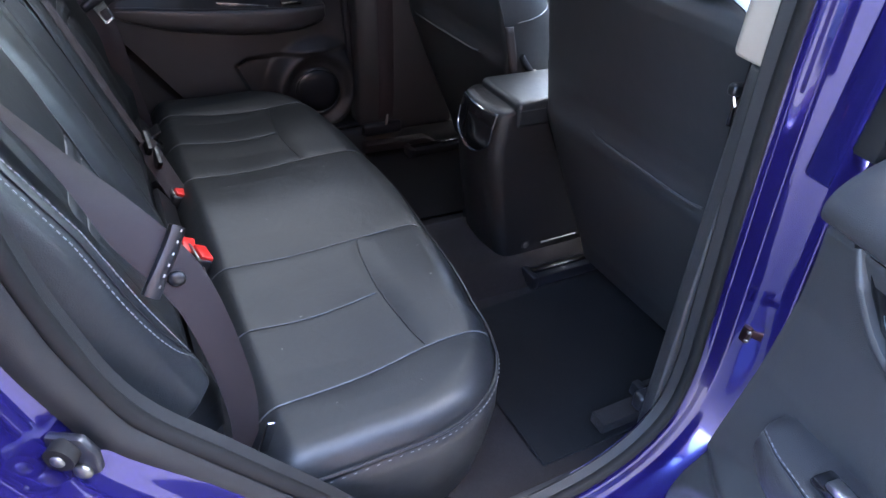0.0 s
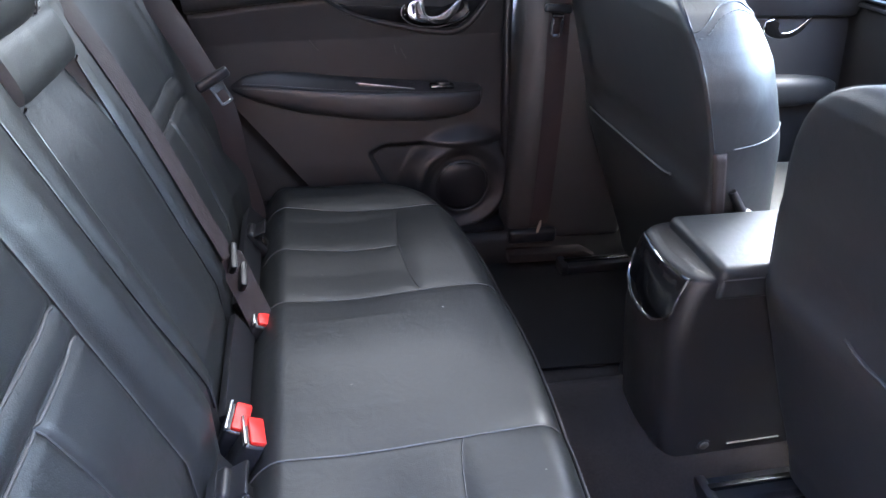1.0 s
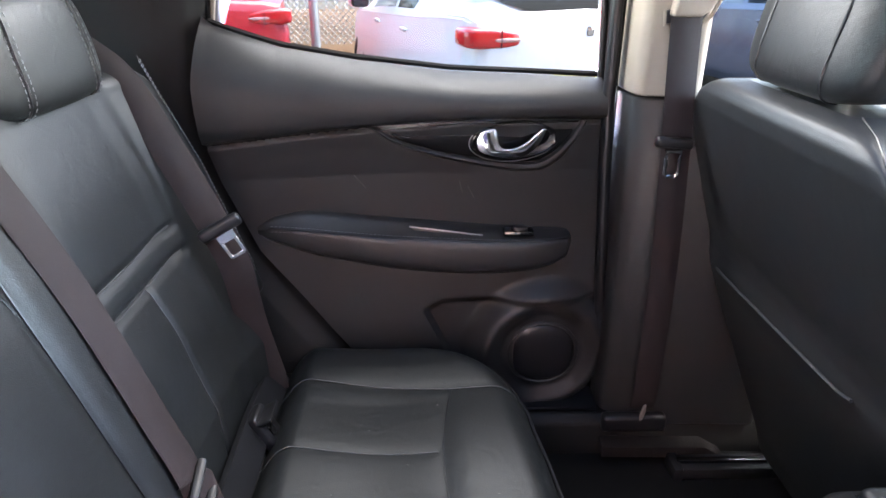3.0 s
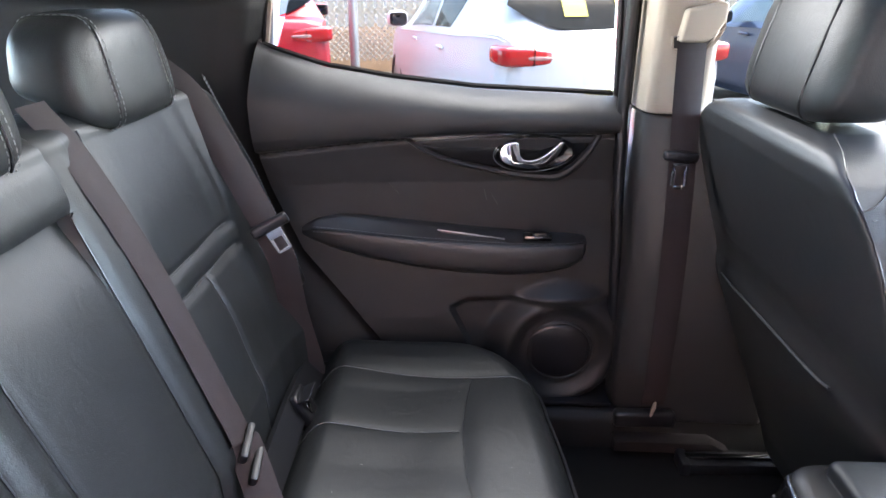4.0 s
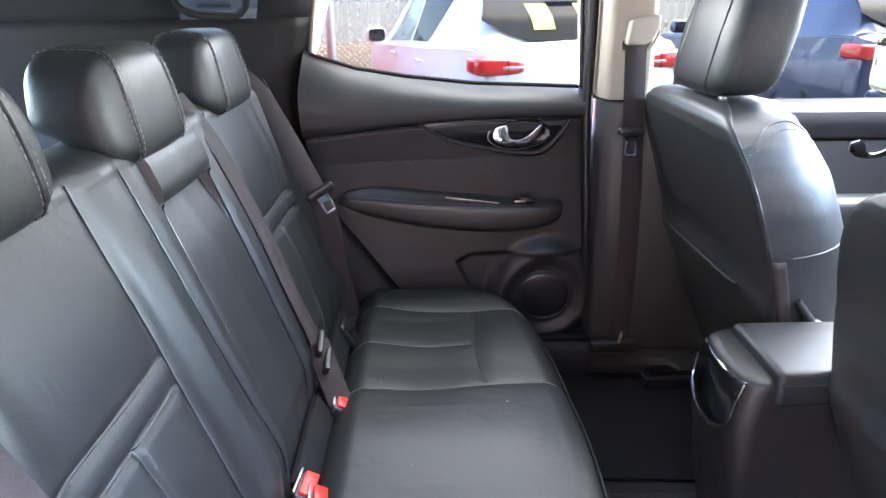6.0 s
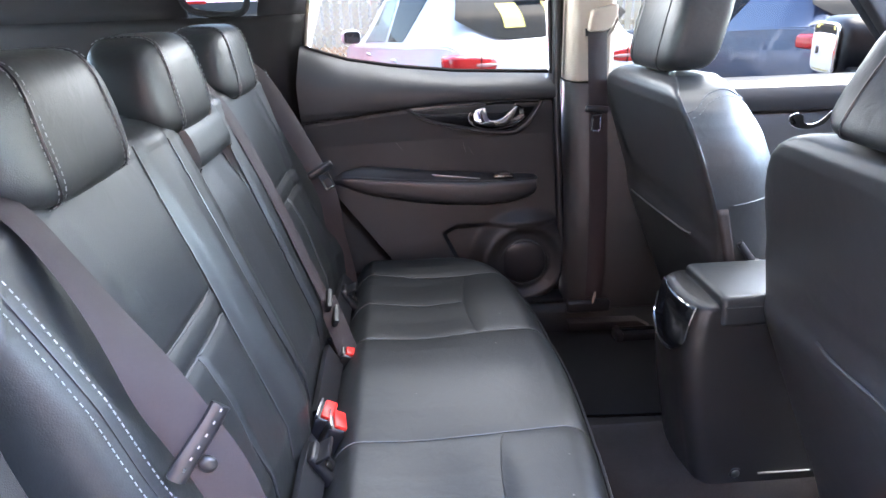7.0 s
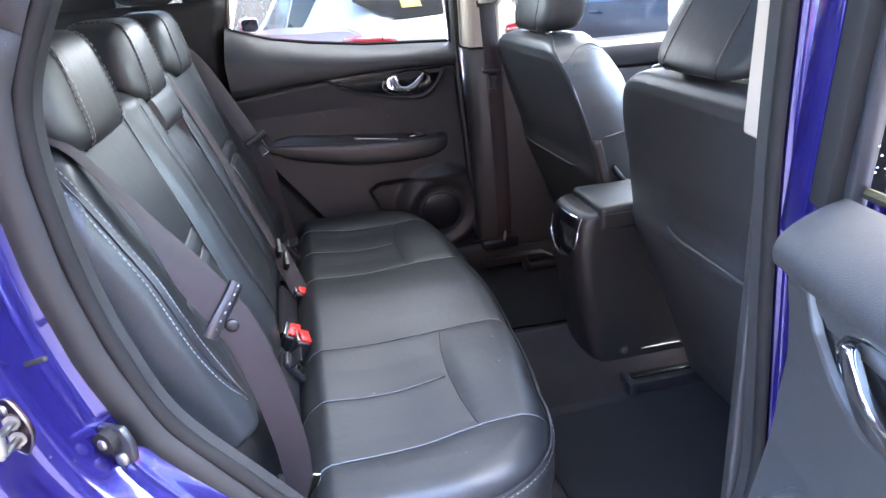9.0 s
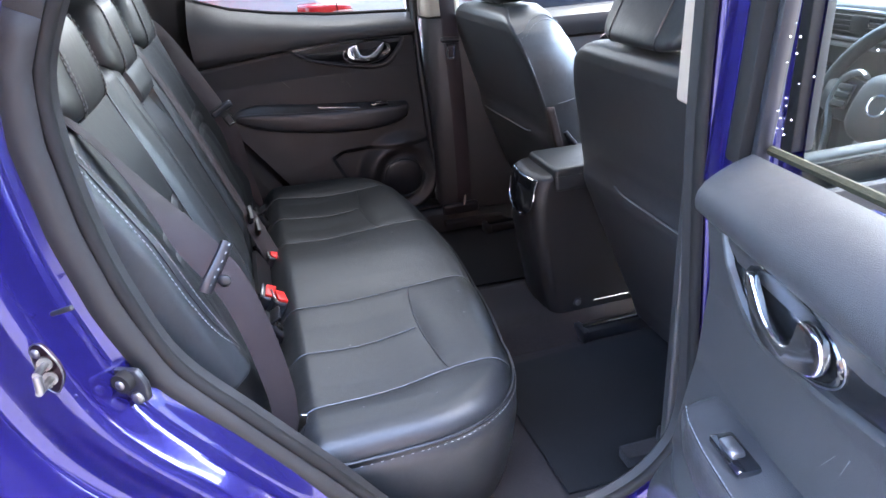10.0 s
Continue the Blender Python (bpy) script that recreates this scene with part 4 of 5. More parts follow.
# ---- pillars, sills and lining ----
def pillar(T, side):
    out, fore = (0.695, 0.59) if side == "left" else (0.664, 0.44)
    up = part("pillar_trim_" + side, prism([(0.286, out), (0.287, 0.645), (0.292, 0.614), (0.304, 0.602), (0.385, 0.596), (0.40, 0.62), (0.405, out)], "z", 1.142, 1.53, 0.006, 3), BEIGE, None, "", T)
    tagged(up, "beige plastic upper centre pillar trim", "pillar trim", kind="structure")
    lo = prism([(0.288, out), (0.289, 0.66), (0.298, 0.635), (0.325, 0.617), (0.40, 0.602), (fore - 0.02, 0.596), (fore, 0.62), (fore, out)], "z", 0.50, 1.139, 0.006, 3)
    for v in lo.verts:
        if v.co.z < 0.8:
            v.co.x += 0.03 if v.co.x > 0.4 else 0.012
    tagged(part("pillar_lower_" + side, lo, PILLAR, None, "", T), "black plastic lower centre pillar trim", "pillar trim", kind="structure")
    guide = thing("belt_guide", "beige plastic height adjuster for the front belt", "belt guide", "belt guides")
    out = [(0.322, 1.262), (0.326, 1.285), (0.33, 1.312), (0.388, 1.325), (0.394, 1.318), (0.392, 1.296), (0.380, 1.274), (0.366, 1.262)]
    part("cover", prism(out, "y", 0.572, 0.60, 0.006, 3), BEIGE, guide, "", T)
    part("slot", prism([(0.318, 1.268), (0.32, 1.252), (0.37, 1.252), (0.394, 1.288), (0.388, 1.30)], "y", 0.592, 0.601), SMOOTH, guide, "", T)
    part("slot_rim", tube([Vector((x, 0.594, z)) for x, z in ((0.316, 1.27), (0.318, 1.25), (0.34, 1.246), (0.372, 1.247), (0.386, 1.262), (0.397, 1.285), (0.396, 1.30))], 0.003, 6), BEIGE, guide, "", T)
    # front belt on the pillar
    if side == "right":
        T = T @ Matrix.Translation((0.03, 0.014, 0))
    belt = thing("front_seat_belt", "dark brown-grey front seat belt hanging on the pillar", "seat belt", "seat belts")
    pts = curve([(0.346, 0.585, 1.272), (0.35, 0.577, 1.16), (0.356, 0.572, 1.05), (0.368, 0.575, 0.85), (0.375, 0.585, 0.62), (0.378, 0.60, 0.545)], 40)
    part("webbing", ribbon(pts, lambda i: (1, 0, 0), 0.047), WEB, belt, "", T)
    part("tongue_cover", box(0.349, 0.566, 1.078, 0.060, 0.016, 0.017, 0.006, 3, pose(0, 0, 0, 0, 4, 0)), SMOOTH, belt, "", T)
    tg = [(-0.012, -0.001), (0.012, -0.001), (0.010, -0.012), (0.010, -0.038), (0.006, -0.042), (-0.006, -0.042), (-0.010, -0.038), (-0.010, -0.012)]
    part("tongue", tube([Vector((0.349 + a, 0.563, 1.066 + b)) for a, b in tg], 0.0035, 6, True), CHROME, belt, "steel belt tongue", T)
    part("anchor_tag", prism([(0.369, 0.53), (0.374, 0.533), (0.379, 0.553), (0.378, 0.567), (0.373, 0.563), (0.369, 0.545)], "y", 0.577, 0.582, 0.001), BEIGE, belt, "small cream tag", T)
    part("anchor_foot", box(0.362, 0.592, 0.518, 0.125, 0.026, 0.036, 0.008, 3), SMOOTH, belt, "black plastic anchor cover", T)


pillar(Matrix.Identity(4), "left")
pillar(Matrix.Translation((0.026, 0, 0)) @ MIRROR, "right")


gap = [Vector((door_front(z) + 0.004, 0.668 if z < 1.1 else 0.672, z)) for z in np.linspace(0.525, 1.5, 60)]
lseal = part("door_seal", tube(gap, 0.011, 10), SMOOTH)
tagged(lseal, "black rubber seal beside the closed door", "door seal")


# Box added to close a model gap where daylight leaked past the seal.
filler = part("gap_filler_left", box(0.318, 0.752, 0.80, 0.06, 0.10, 0.72, 0.01), DULL)
tagged(filler, "black filler added behind the seal to stop daylight", "door jamb", kind="structure")


strap = thing("check_strap", "steel door check strap between body and open door", "check strap", at=(0.358, -0.745, 0.80))
strap.scale = (0.55, 0.55, 0.55)
part("arm", prism([(-0.02, 0.010), (0.026, 0.013), (0.026, -0.011), (-0.02, -0.010)], "y", -0.004, 0.004, 0.002), DARK_STEEL, strap, "", pose(0, 0, 0, 0, 0, -62))
part("bracket", box(-0.012, 0.006, 0, 0.016, 0.022, 0.045, 0.003), DARK_STEEL, strap)
for z in (0.014, -0.014):
    part("bolt", blob((-0.018, -0.004, z), (0.005, 0.006, 0.005), 2.4, 12, 8), STEEL, strap)


def sill(T, side):
    high = [(0.595, 0.40), (0.598, 0.455), (0.605, 0.50), (0.62, 0.515), (0.70, 0.518), (0.80, 0.51), (0.80, 0.40)]
    low = [(0.645, 0.40), (0.648, 0.44), (0.655, 0.466), (0.668, 0.474), (0.684, 0.475), (0.688, 0.468), (0.688, 0.40)]
    s = prism(high if side == "left" else low, "x", -0.15, 1.3, 0.006)
    tagged(part("sill_" + side, s, DULL, None, "", T), "black plastic sill trim under the door", "sill trim", kind="structure")
    step = part("scuff_plate", box(0.13, 0.66, 0.523, 0.34, 0.07, 0.01, 0.003) if side == "left" else box(0.13, 0.668, 0.478, 0.34, 0.030, 0.008, 0.003), SMOOTH, None, "", T)
    tagged(step, "black plastic scuff plate on the sill", "scuff plate")
    p = part("sill_lip_" + side, prism([(0.30, 0.452), (0.545, 0.447), (0.50, 0.474), (0.30, 0.478)], "y", 0.565, 0.60, 0.003), CARPET, None, "", T)
    tagged(p, "folded carpet flap at the sill", "carpet", kind="structure")


sill(Matrix.Identity(4), "left")
sill(MIRROR, "right")


def rear_cut(z):
    return lerp(z, [0.55, 0.60, 0.707, 0.832, 0.933, 1.03, 1.12, 1.215, 1.28, 1.35, 1.43, 1.5], [-0.12, -0.15, -0.223, -0.311, -0.380, -0.41, -0.425, -0.429, -0.42, -0.385, -0.33, -0.25])


def quarter(T, side):
    """The lining between the rear door, the backrest and the tail."""
    def pt(k, z):
        x0 = door_rear(min(z, 1.26)) + max(0, z - 1.26) * 0.25 + 0.004 if side == "left" else rear_cut(z) - 0.006
        rows = [(x0, 0.70), (x0 - 0.006, 0.662), (x0 - 0.03, 0.640), (x0 - 0.075, 0.622), (-0.62, 0.605), (-1.25, 0.56)]
        i = min(int(k), 4)
        f = k - i
        return (rows[i][0] * (1 - f) + rows[i + 1][0] * f, rows[i][1] * (1 - f) + rows[i + 1][1] * f, z)
    ks = np.linspace(0, 5, 26)
    low = finish("side_lining_" + side, *sheet(pt, ks, np.linspace(0.55, 1.325, 36)), DULL, None, "", T)
    tagged(thick(low, 0.03, 1), "black plastic side lining beside the rear seat", "trim", kind="structure")
    front = finish("rear_pillar_" + side, *sheet(lambda k, z: pt(k, z), np.linspace(0, 3.2, 16), np.linspace(1.325, 1.53, 8)), HEADLINER, None, "", T)
    tagged(thick(front, 0.03, 1), "black rear pillar lining", "trim", kind="structure")
    back = finish("tail_lining_" + side, *sheet(pt, np.linspace(4.02, 5, 8), np.linspace(1.325, 1.53, 8)), HEADLINER, None, "", T)
    tagged(thick(back, 0.03, 1), "black lining of the boot side", "trim", kind="structure")
    g = pane("window_quarter_" + side, [(-0.66, 1.30), (-0.44, 1.30), (-0.44, 1.53), (-0.66, 1.53)], 0.662, DIM_GLASS, None, "", T)
    tagged(g, "small clear rear quarter window", "window", kind="structure")
    lip = part("quarter_frame_" + side, tube(curve([(-0.49, 0.606, 1.53), (-0.485, 0.606, 1.39), (-0.497, 0.606, 1.338), (-0.55, 0.603, 1.331), (-0.62, 0.60, 1.345), (-0.64, 0.60, 1.4), (-0.64, 0.60, 1.53)], 40), 0.008, 8), HEADLINER, None, "", T)
    tagged(lip, "rounded black edge of the quarter window", "trim", kind="structure")


quarter(Matrix.Identity(4), "left")
quarter(MIRROR, "right")

# glass panel in the roof, unseen, added for the light from above
GLASS_X, GLASS_Y = (-0.25, 0.78), 0.43


def roof_grid(z0, half, x0):
    """A curved roof sheet with the opening for the glass panel left free."""
    xs = sorted(list(np.linspace(x0, GLASS_X[0], 9)) + list(np.linspace(GLASS_X[0], GLASS_X[1], 15)[1:]) + list(np.linspace(GLASS_X[1], 1.0, 5)[1:]))
    ys = sorted(list(np.linspace(-half, -GLASS_Y, 7)) + list(np.linspace(-GLASS_Y, GLASS_Y, 13)[1:]) + list(np.linspace(GLASS_Y, half, 7)[1:]))
    verts, faces = sheet(lambda u, v: (u, v, z0 - 0.06 * (v / half) ** 4 - 0.05 * ((u - 0.1) / 1.3) ** 2), xs, ys)

    def solid(f):
        cx = sum(verts[i][0] for i in f) / 4
        cy = sum(verts[i][1] for i in f) / 4
        return not (GLASS_X[0] < cx < GLASS_X[1] and abs(cy) < GLASS_Y)
    return verts, [f for f in faces if solid(f)]


roof = finish("headliner", *roof_grid(1.535, 0.70, -1.3), LIGHT_LINING)
tagged(thick(roof, 0.03, 1), "light grey fabric headlining", "headlining", kind="structure")
roof_skin = finish("roof", *roof_grid(1.585, 0.74, -1.35), BLUE)
tagged(roof_skin, "blue painted car roof", "roof", kind="structure")
roof_glass = finish("window_roof", *sheet(lambda u, v: (u, v, 1.575 - 0.06 * (v / 0.74) ** 4 - 0.05 * ((u - 0.1) / 1.3) ** 2), np.linspace(GLASS_X[0] - 0.02, GLASS_X[1] + 0.02, 14), np.linspace(-GLASS_Y - 0.02, GLASS_Y + 0.02, 12)), ROOF_GLASS)
tagged(roof_glass, "tinted glass panel in the car roof", "window", kind="structure")
tail = part("tailgate_lining", box(-1.30, 0, 0.80, 0.05, 1.3, 0.66, 0.01), HEADLINER)
tagged(tail, "black lining of the closed tailgate", "trim", kind="structure")
rear_screen = finish("window_tailgate", *sheet(lambda u, v: (-1.29 + 0.20 * v - 0.05 * (1 - u * u), 0.56 * u, 1.12 + 0.36 * v), np.linspace(-1, 1, 11), np.linspace(0, 1, 7)), SCREEN)
tagged(rear_screen, "curved rear window of the car", "window", kind="structure")
shelf = part("parcel_shelf", box(-0.92, 0, 1.10, 0.62, 1.14, 0.02, 0.006), HEADLINER)
tagged(shelf, "black parcel shelf behind the rear seat", "parcel shelf")
boot = part("boot_floor", box(-0.85, 0, 0.55, 0.9, 1.2, 0.03), CARPET)
tagged(boot, "dark boot floor behind the seat", "floor", kind="structure")

# ---- painted body side round the open door ----
APERTURE = [(0.288, 1.49), (0.298, 1.36), (0.304, 1.155), (0.315, 1.0), (0.334, 0.80), (0.342, 0.68), (0.331, 0.60), (0.292, 0.543), (0.236, 0.508), (0.16, 0.488), (0.06, 0.484), (-0.05, 0.508), (-0.14, 0.585), (-0.223, 0.707),
            (-0.311, 0.832), (-0.380, 0.933), (-0.41, 1.03), (-0.425, 1.12), (-0.429, 1.215), (-0.420, 1.28), (-0.385, 1.35), (-0.33, 1.43), (-0.24, 1.48), (-0.05, 1.50), (0.12, 1.505)]
RING = [Vector((p.x, 0, p.z)) for p in curve([(x, 0, z) for x, z in APERTURE], 140, True)]


def ring_normal(i):
    a, b = RING[i - 2], RING[(i + 2) % len(RING)]
    d = (b - a).normalized()
    return Vector((d.z, 0, -d.x)) * -1


def ring_point(i, off, y):
    return RING[i] + ring_normal(i) * off + Vector((0, y, 0))


_c = sum(RING, Vector()) / len(RING)
SGN = 1 if (ring_point(0, 0.1, 0) - _c).length > (RING[0] - _c).length else -1
JAMB = [(0.010, -0.655), (0.010, -0.690), (0.018, -0.698), (0.034, -0.701), (0.046, -0.705), (0.054, -0.716), (0.068, -0.748), (0.076, -0.757), (0.09, -0.757), (0.125, -0.751), (0.140, -0.757), (0.148, -0.782), (0.152, -0.83), (0.157, -0.87), (0.166, -0.890), (0.185, -0.897), (0.25, -0.902), (0.5, -0.90)]


def jamb_rows(rows, ob_name, mat):
    fine = rows
    cap = [0.5 if (ring_normal(i) * SGN).x < 0.3 else 0.088 for i in range(len(RING))]
    deep = [-2.0 if c > 0.2 else -0.772 for c in cap]
    dip = [0.012 * math.exp(-((RING[i].x + 0.30) / 0.10) ** 2) if RING[i].z < 0.95 else 0.0 for i in range(len(RING))]
    verts = [ring_point(i, SGN * min(o, cap[i]), max(y, deep[i]) - dip[i] * math.exp(-((o - 0.045) / 0.02) ** 2)) for o, y in fine for i in range(len(RING))]
    n = len(RING)
    faces = [(j * n + i, j * n + (i + 1) % n, (j + 1) * n + (i + 1) % n, (j + 1) * n + i) for j in range(len(fine) - 1) for i in range(n)]
    return finish(ob_name, verts, faces, mat, None, "", None, 60)


jj = np.linspace(0, len(JAMB) - 1, 90)
jo = smooth_table(range(len(JAMB)), [a for a, b in JAMB], 0, len(JAMB) - 1, 0.4)
jy = smooth_table(range(len(JAMB)), [b for a, b in JAMB], 0, len(JAMB) - 1, 0.4)
body = jamb_rows([(lerp(k, *jo), lerp(k, *jy)) for k in jj], "body_side", BLUE)
tagged(body, "glossy blue painted body side round the door opening", "car body", kind="structure")
sec = [(0.0078 * math.cos(a), 0.009 * math.sin(a)) for a in np.linspace(0, 2 * math.pi, 12, endpoint=False)]
sec2 = [(-0.009, 0.02), (-0.006, 0.024), (0.0, 0.014), (-0.004, 0.006)]
weather = part("door_seal", sweep([ring_point(i, 0, -0.690) for i in range(len(RING))], sec, lambda i: (ring_normal(i) * SGN, Vector((0, 1, 0))), True), RUBBER)
tagged(weather, "soft black rubber seal round the door opening", "door seal")
lip = part("seal_lip", sweep([ring_point(i, 0, -0.690) for i in range(len(RING))], sec2, lambda i: (ring_normal(i) * SGN, Vector((0, 1, 0))), True), DULL, weather)

drops = bmesh.new()
rng = random.Random(11)
for k in range(150):
    i = rng.choice([j for j in range(len(RING)) if RING[j].x < -0.05 and RING[j].z < 1.0])
    kk = rng.uniform(2.5, 9.5)
    p = ring_point(i, SGN * lerp(kk, *jo), lerp(kk, *jy) - 0.0004)
    q = rng.uniform(0.0008, 0.0024)
    add(drops, blob(p, (q, q * 0.6, q), 2, 7, 5))
part("rain_drops", drops, glass("water_drop", (0.95, 0.95, 1.0), 1.33), body, "clear rain drops on the paint")

striker = thing("door_striker", "zinc door striker bolted to the blue body", "striker", at=(-0.477, -0.764, 1.012))
sm = pose(0, 0, 0, 0, 0, -32)


def on_jamb(name, bm, mat, owner):
    return part(name, bm, mat, owner, "", sm)


pl = [((0.019 + 0.003 * math.cos(3 * a)) * math.cos(a), 0.034 * math.sin(a)) for a in np.linspace(0, 2 * math.pi, 30, endpoint=False)]
on_jamb("plate", prism(pl, "y", 0.0, -0.006, 0.002), DARK_STEEL, striker)
on_jamb("plate_rim", tube([Vector((x, -0.005, z)) for x, z in pl], 0.0012, 5, True), STEEL, striker)
for z, n in ((0.010, 0.036), (-0.010, 0.040)):
    on_jamb("pin", tube([Vector((0.004, -0.004, z)), Vector((0.012, -0.020, z + 0.002)), Vector((0.022, -n, z + 0.005))], 0.0042, 12), STEEL, striker)
    on_jamb("collar", tube([Vector((0.003, -0.004, z)), Vector((0.007, -0.011, z + 0.001))], 0.0085, 14), STEEL, striker)
on_jamb("bridge", tube([Vector((0.021, -0.034, 0.014)), Vector((0.023, -0.038, -0.004))], 0.005, 10), STEEL, striker)
for z in (0.021, -0.022):
    on_jamb("screw", blob((-0.006, -0.006, z), (0.006, 0.004, 0.006), 2.6, 12, 8), STEEL, striker)
stop = thing("rubber_stop", "black rubber door stop on the blue body", "door stop", at=(-0.423, -0.712, 0.945))
on_jamb("base_plate", prism([(-0.024, 0.022), (0.018, 0.024), (0.03, 0.0), (0.028, -0.03), (0.008, -0.042), (-0.012, -0.03), (-0.026, -0.005)], "y", 0.0, -0.012, 0.004), SMOOTH, stop)
on_jamb("buffer", tube([Vector((-0.002, -0.008, 0.006)), Vector((-0.002, -0.022, 0.006)), Vector((-0.002, -0.026, 0.006))], 0.017, 16), RUBBER, stop)
on_jamb("bolt", blob((-0.002, -0.027, 0.006), (0.008, 0.004, 0.008), 2.2, 12, 8), STEEL, stop)
on_jamb("nut", blob((0.010, -0.014, -0.026), (0.011, 0.006, 0.011), 2.2, 12, 8), STEEL, stop)
striker.scale = (0.85, 0.85, 0.85)
stop.scale = (0.72, 0.72, 0.72)
clip = thing("body_clip", "dark clip on the blue door jamb", "clip", at=(-0.455, -0.742, 1.06))
on_jamb("bar", box(0, -0.004, 0, 0.045, 0.008, 0.008, 0.003, 2, pose(0, 0, 0, 0, -20, 0)), DULL, clip)
clip.scale = (0.7, 0.7, 0.7)


# ---- seat belts and buckles of the bench ----
def seat_belt(name_label, pts, across, tongue, turn):
    b = thing("seat_belt", name_label, "seat belt", "seat belts")
    line = curve(pts, 60)
    part("webbing", ribbon(line, across, 0.047), WEB, b)
    if tongue is not None:
        m = Matrix.Translation(tongue) @ turn
        part("tongue_cover", box(0, 0, 0, 0.066, 0.014, 0.020, 0.006, 3), SMOOTH, b, "black plastic tongue cover", m)
        bm = box(0, 0, -0.016, 0.028, 0.0028, 0.018, 0.001, 1)
        for bx, bz, w, h in ((-0.0105, -0.036, 0.006, 0.030), (0.0105, -0.036, 0.006, 0.030), (0, -0.050, 0.022, 0.006)):
            add(bm, box(bx, 0, bz, w, 0.0028, h, 0.001, 1))
        part("tongue", bm, CHROME, b, "steel belt tongue with a slot", m)
    return b


seat_belt("brown-grey lap and shoulder belt across the outer seat", [(-0.50, 0.50, 1.225), (-0.455, 0.505, 1.18), (-0.40, 0.495, 1.08), (-0.345, 0.482, 0.965), (-0.325, 0.482, 0.90), (-0.318, 0.497, 0.80), (-0.303, 0.515, 0.69), (-0.30, 0.52, 0.65)],
          lambda i: (0.8, 0.45, 0.1), (-0.338, 0.468, 0.979), pose(0, 0, 0, 0, -25, 20))
def belt_turn(i):
    """The webbing lies flat on the backrest, twists, and faces the door at the tongue."""
    k = float(np.clip((i - 12) / 22, 0, 1))
    k = 0.22 + 0.78 * k * k * (3 - 2 * k)
    low = float(np.clip((i - 34) / 18, 0, 1))
    a = Vector((-0.25, 0.85, -0.30)).lerp(Vector((0.54, 0.48, 0.70)), k)
    return a.lerp(Vector((0.80, 0.55, 0.12)), low)


rb = seat_belt("brown-grey lap and shoulder belt hanging before the outer seat", [(-0.53, -0.49, 1.225), (-0.47, -0.50, 1.20), (-0.427, -0.512, 1.15), (-0.382, -0.53, 1.08), (-0.354, -0.542, 1.03), (-0.328, -0.552, 0.988), (-0.308, -0.554, 0.94), (-0.291, -0.55, 0.85), (-0.281, -0.54, 0.74), (-0.287, -0.535, 0.65)],
               belt_turn, None, None)
bar = [Vector(v) for v in ((-0.348, -0.569, 0.962), (-0.338, -0.562, 0.976), (-0.321, -0.547, 0.997), (-0.309, -0.535, 1.014))]
part("tongue_bar", tube(curve(bar, 20), 0.0075, 10, flat=1.3), SMOOTH, rb, "black plastic belt tongue bar")
part("tongue_slots", stitches(curve([p + Vector((0.004, -0.0075, 0.002)) for p in bar], 60), 0.011, 0.003, 0.0012), STEEL, rb)
part("stop_button", blob((-0.321, -0.561, 0.970), (0.009, 0.005, 0.009), 2, 16, 10), SMOOTH, rb, "round black stop button")
part("anchor_plate", box(-0.262, -0.565, 0.70, 0.012, 0.004, 0.05, 0.001, 1, pose(0, 0, 0, 0, 20, 0)), CHROME, rb)
cb = seat_belt("grey centre seat belt running down to its buckle", [(-0.50, 0.185, 1.225), (-0.455, 0.182, 1.16), (-0.40, 0.19, 1.02), (-0.345, 0.187, 0.86), (-0.315, 0.18, 0.78), (-0.285, 0.155, 0.70), (-0.27, 0.14, 0.66)],
          lambda i: (0.1, 1, 0.0) if i < 40 else (0.7, 0.7, 0.2), None, None)
for z, dy in ((0.775, 0.0), (0.745, -0.008)):
    part("latch", box(-0.308 + (0.775 - z) * 0.4, 0.178 + dy, z, 0.012, 0.055, 0.022, 0.005, 2, pose(0, 0, 0, 20, 20, 10)), SMOOTH, cb)


def buckle(x, y, z, lean, yaw):
    b = thing("belt_buckle", "black belt buckle with a red release button", "belt buckle", "belt buckles", at=(x, y, z))
    b.rotation_euler = (0, radians(lean), radians(yaw))
    part("body", box(0, 0, -0.036, 0.030, 0.052, 0.070, 0.006, 3), SMOOTH, b)
    part("button", box(0.003, 0, 0.0, 0.022, 0.046, 0.009, 0.003), RED, b, "red release button")
    part("button_rim", box(-0.014, 0, -0.001, 0.004, 0.05, 0.008, 0.0015), SATIN, b)
    part("stalk", box(-0.002, 0, -0.10, 0.018, 0.044, 0.08, 0.004), SMOOTH, b)


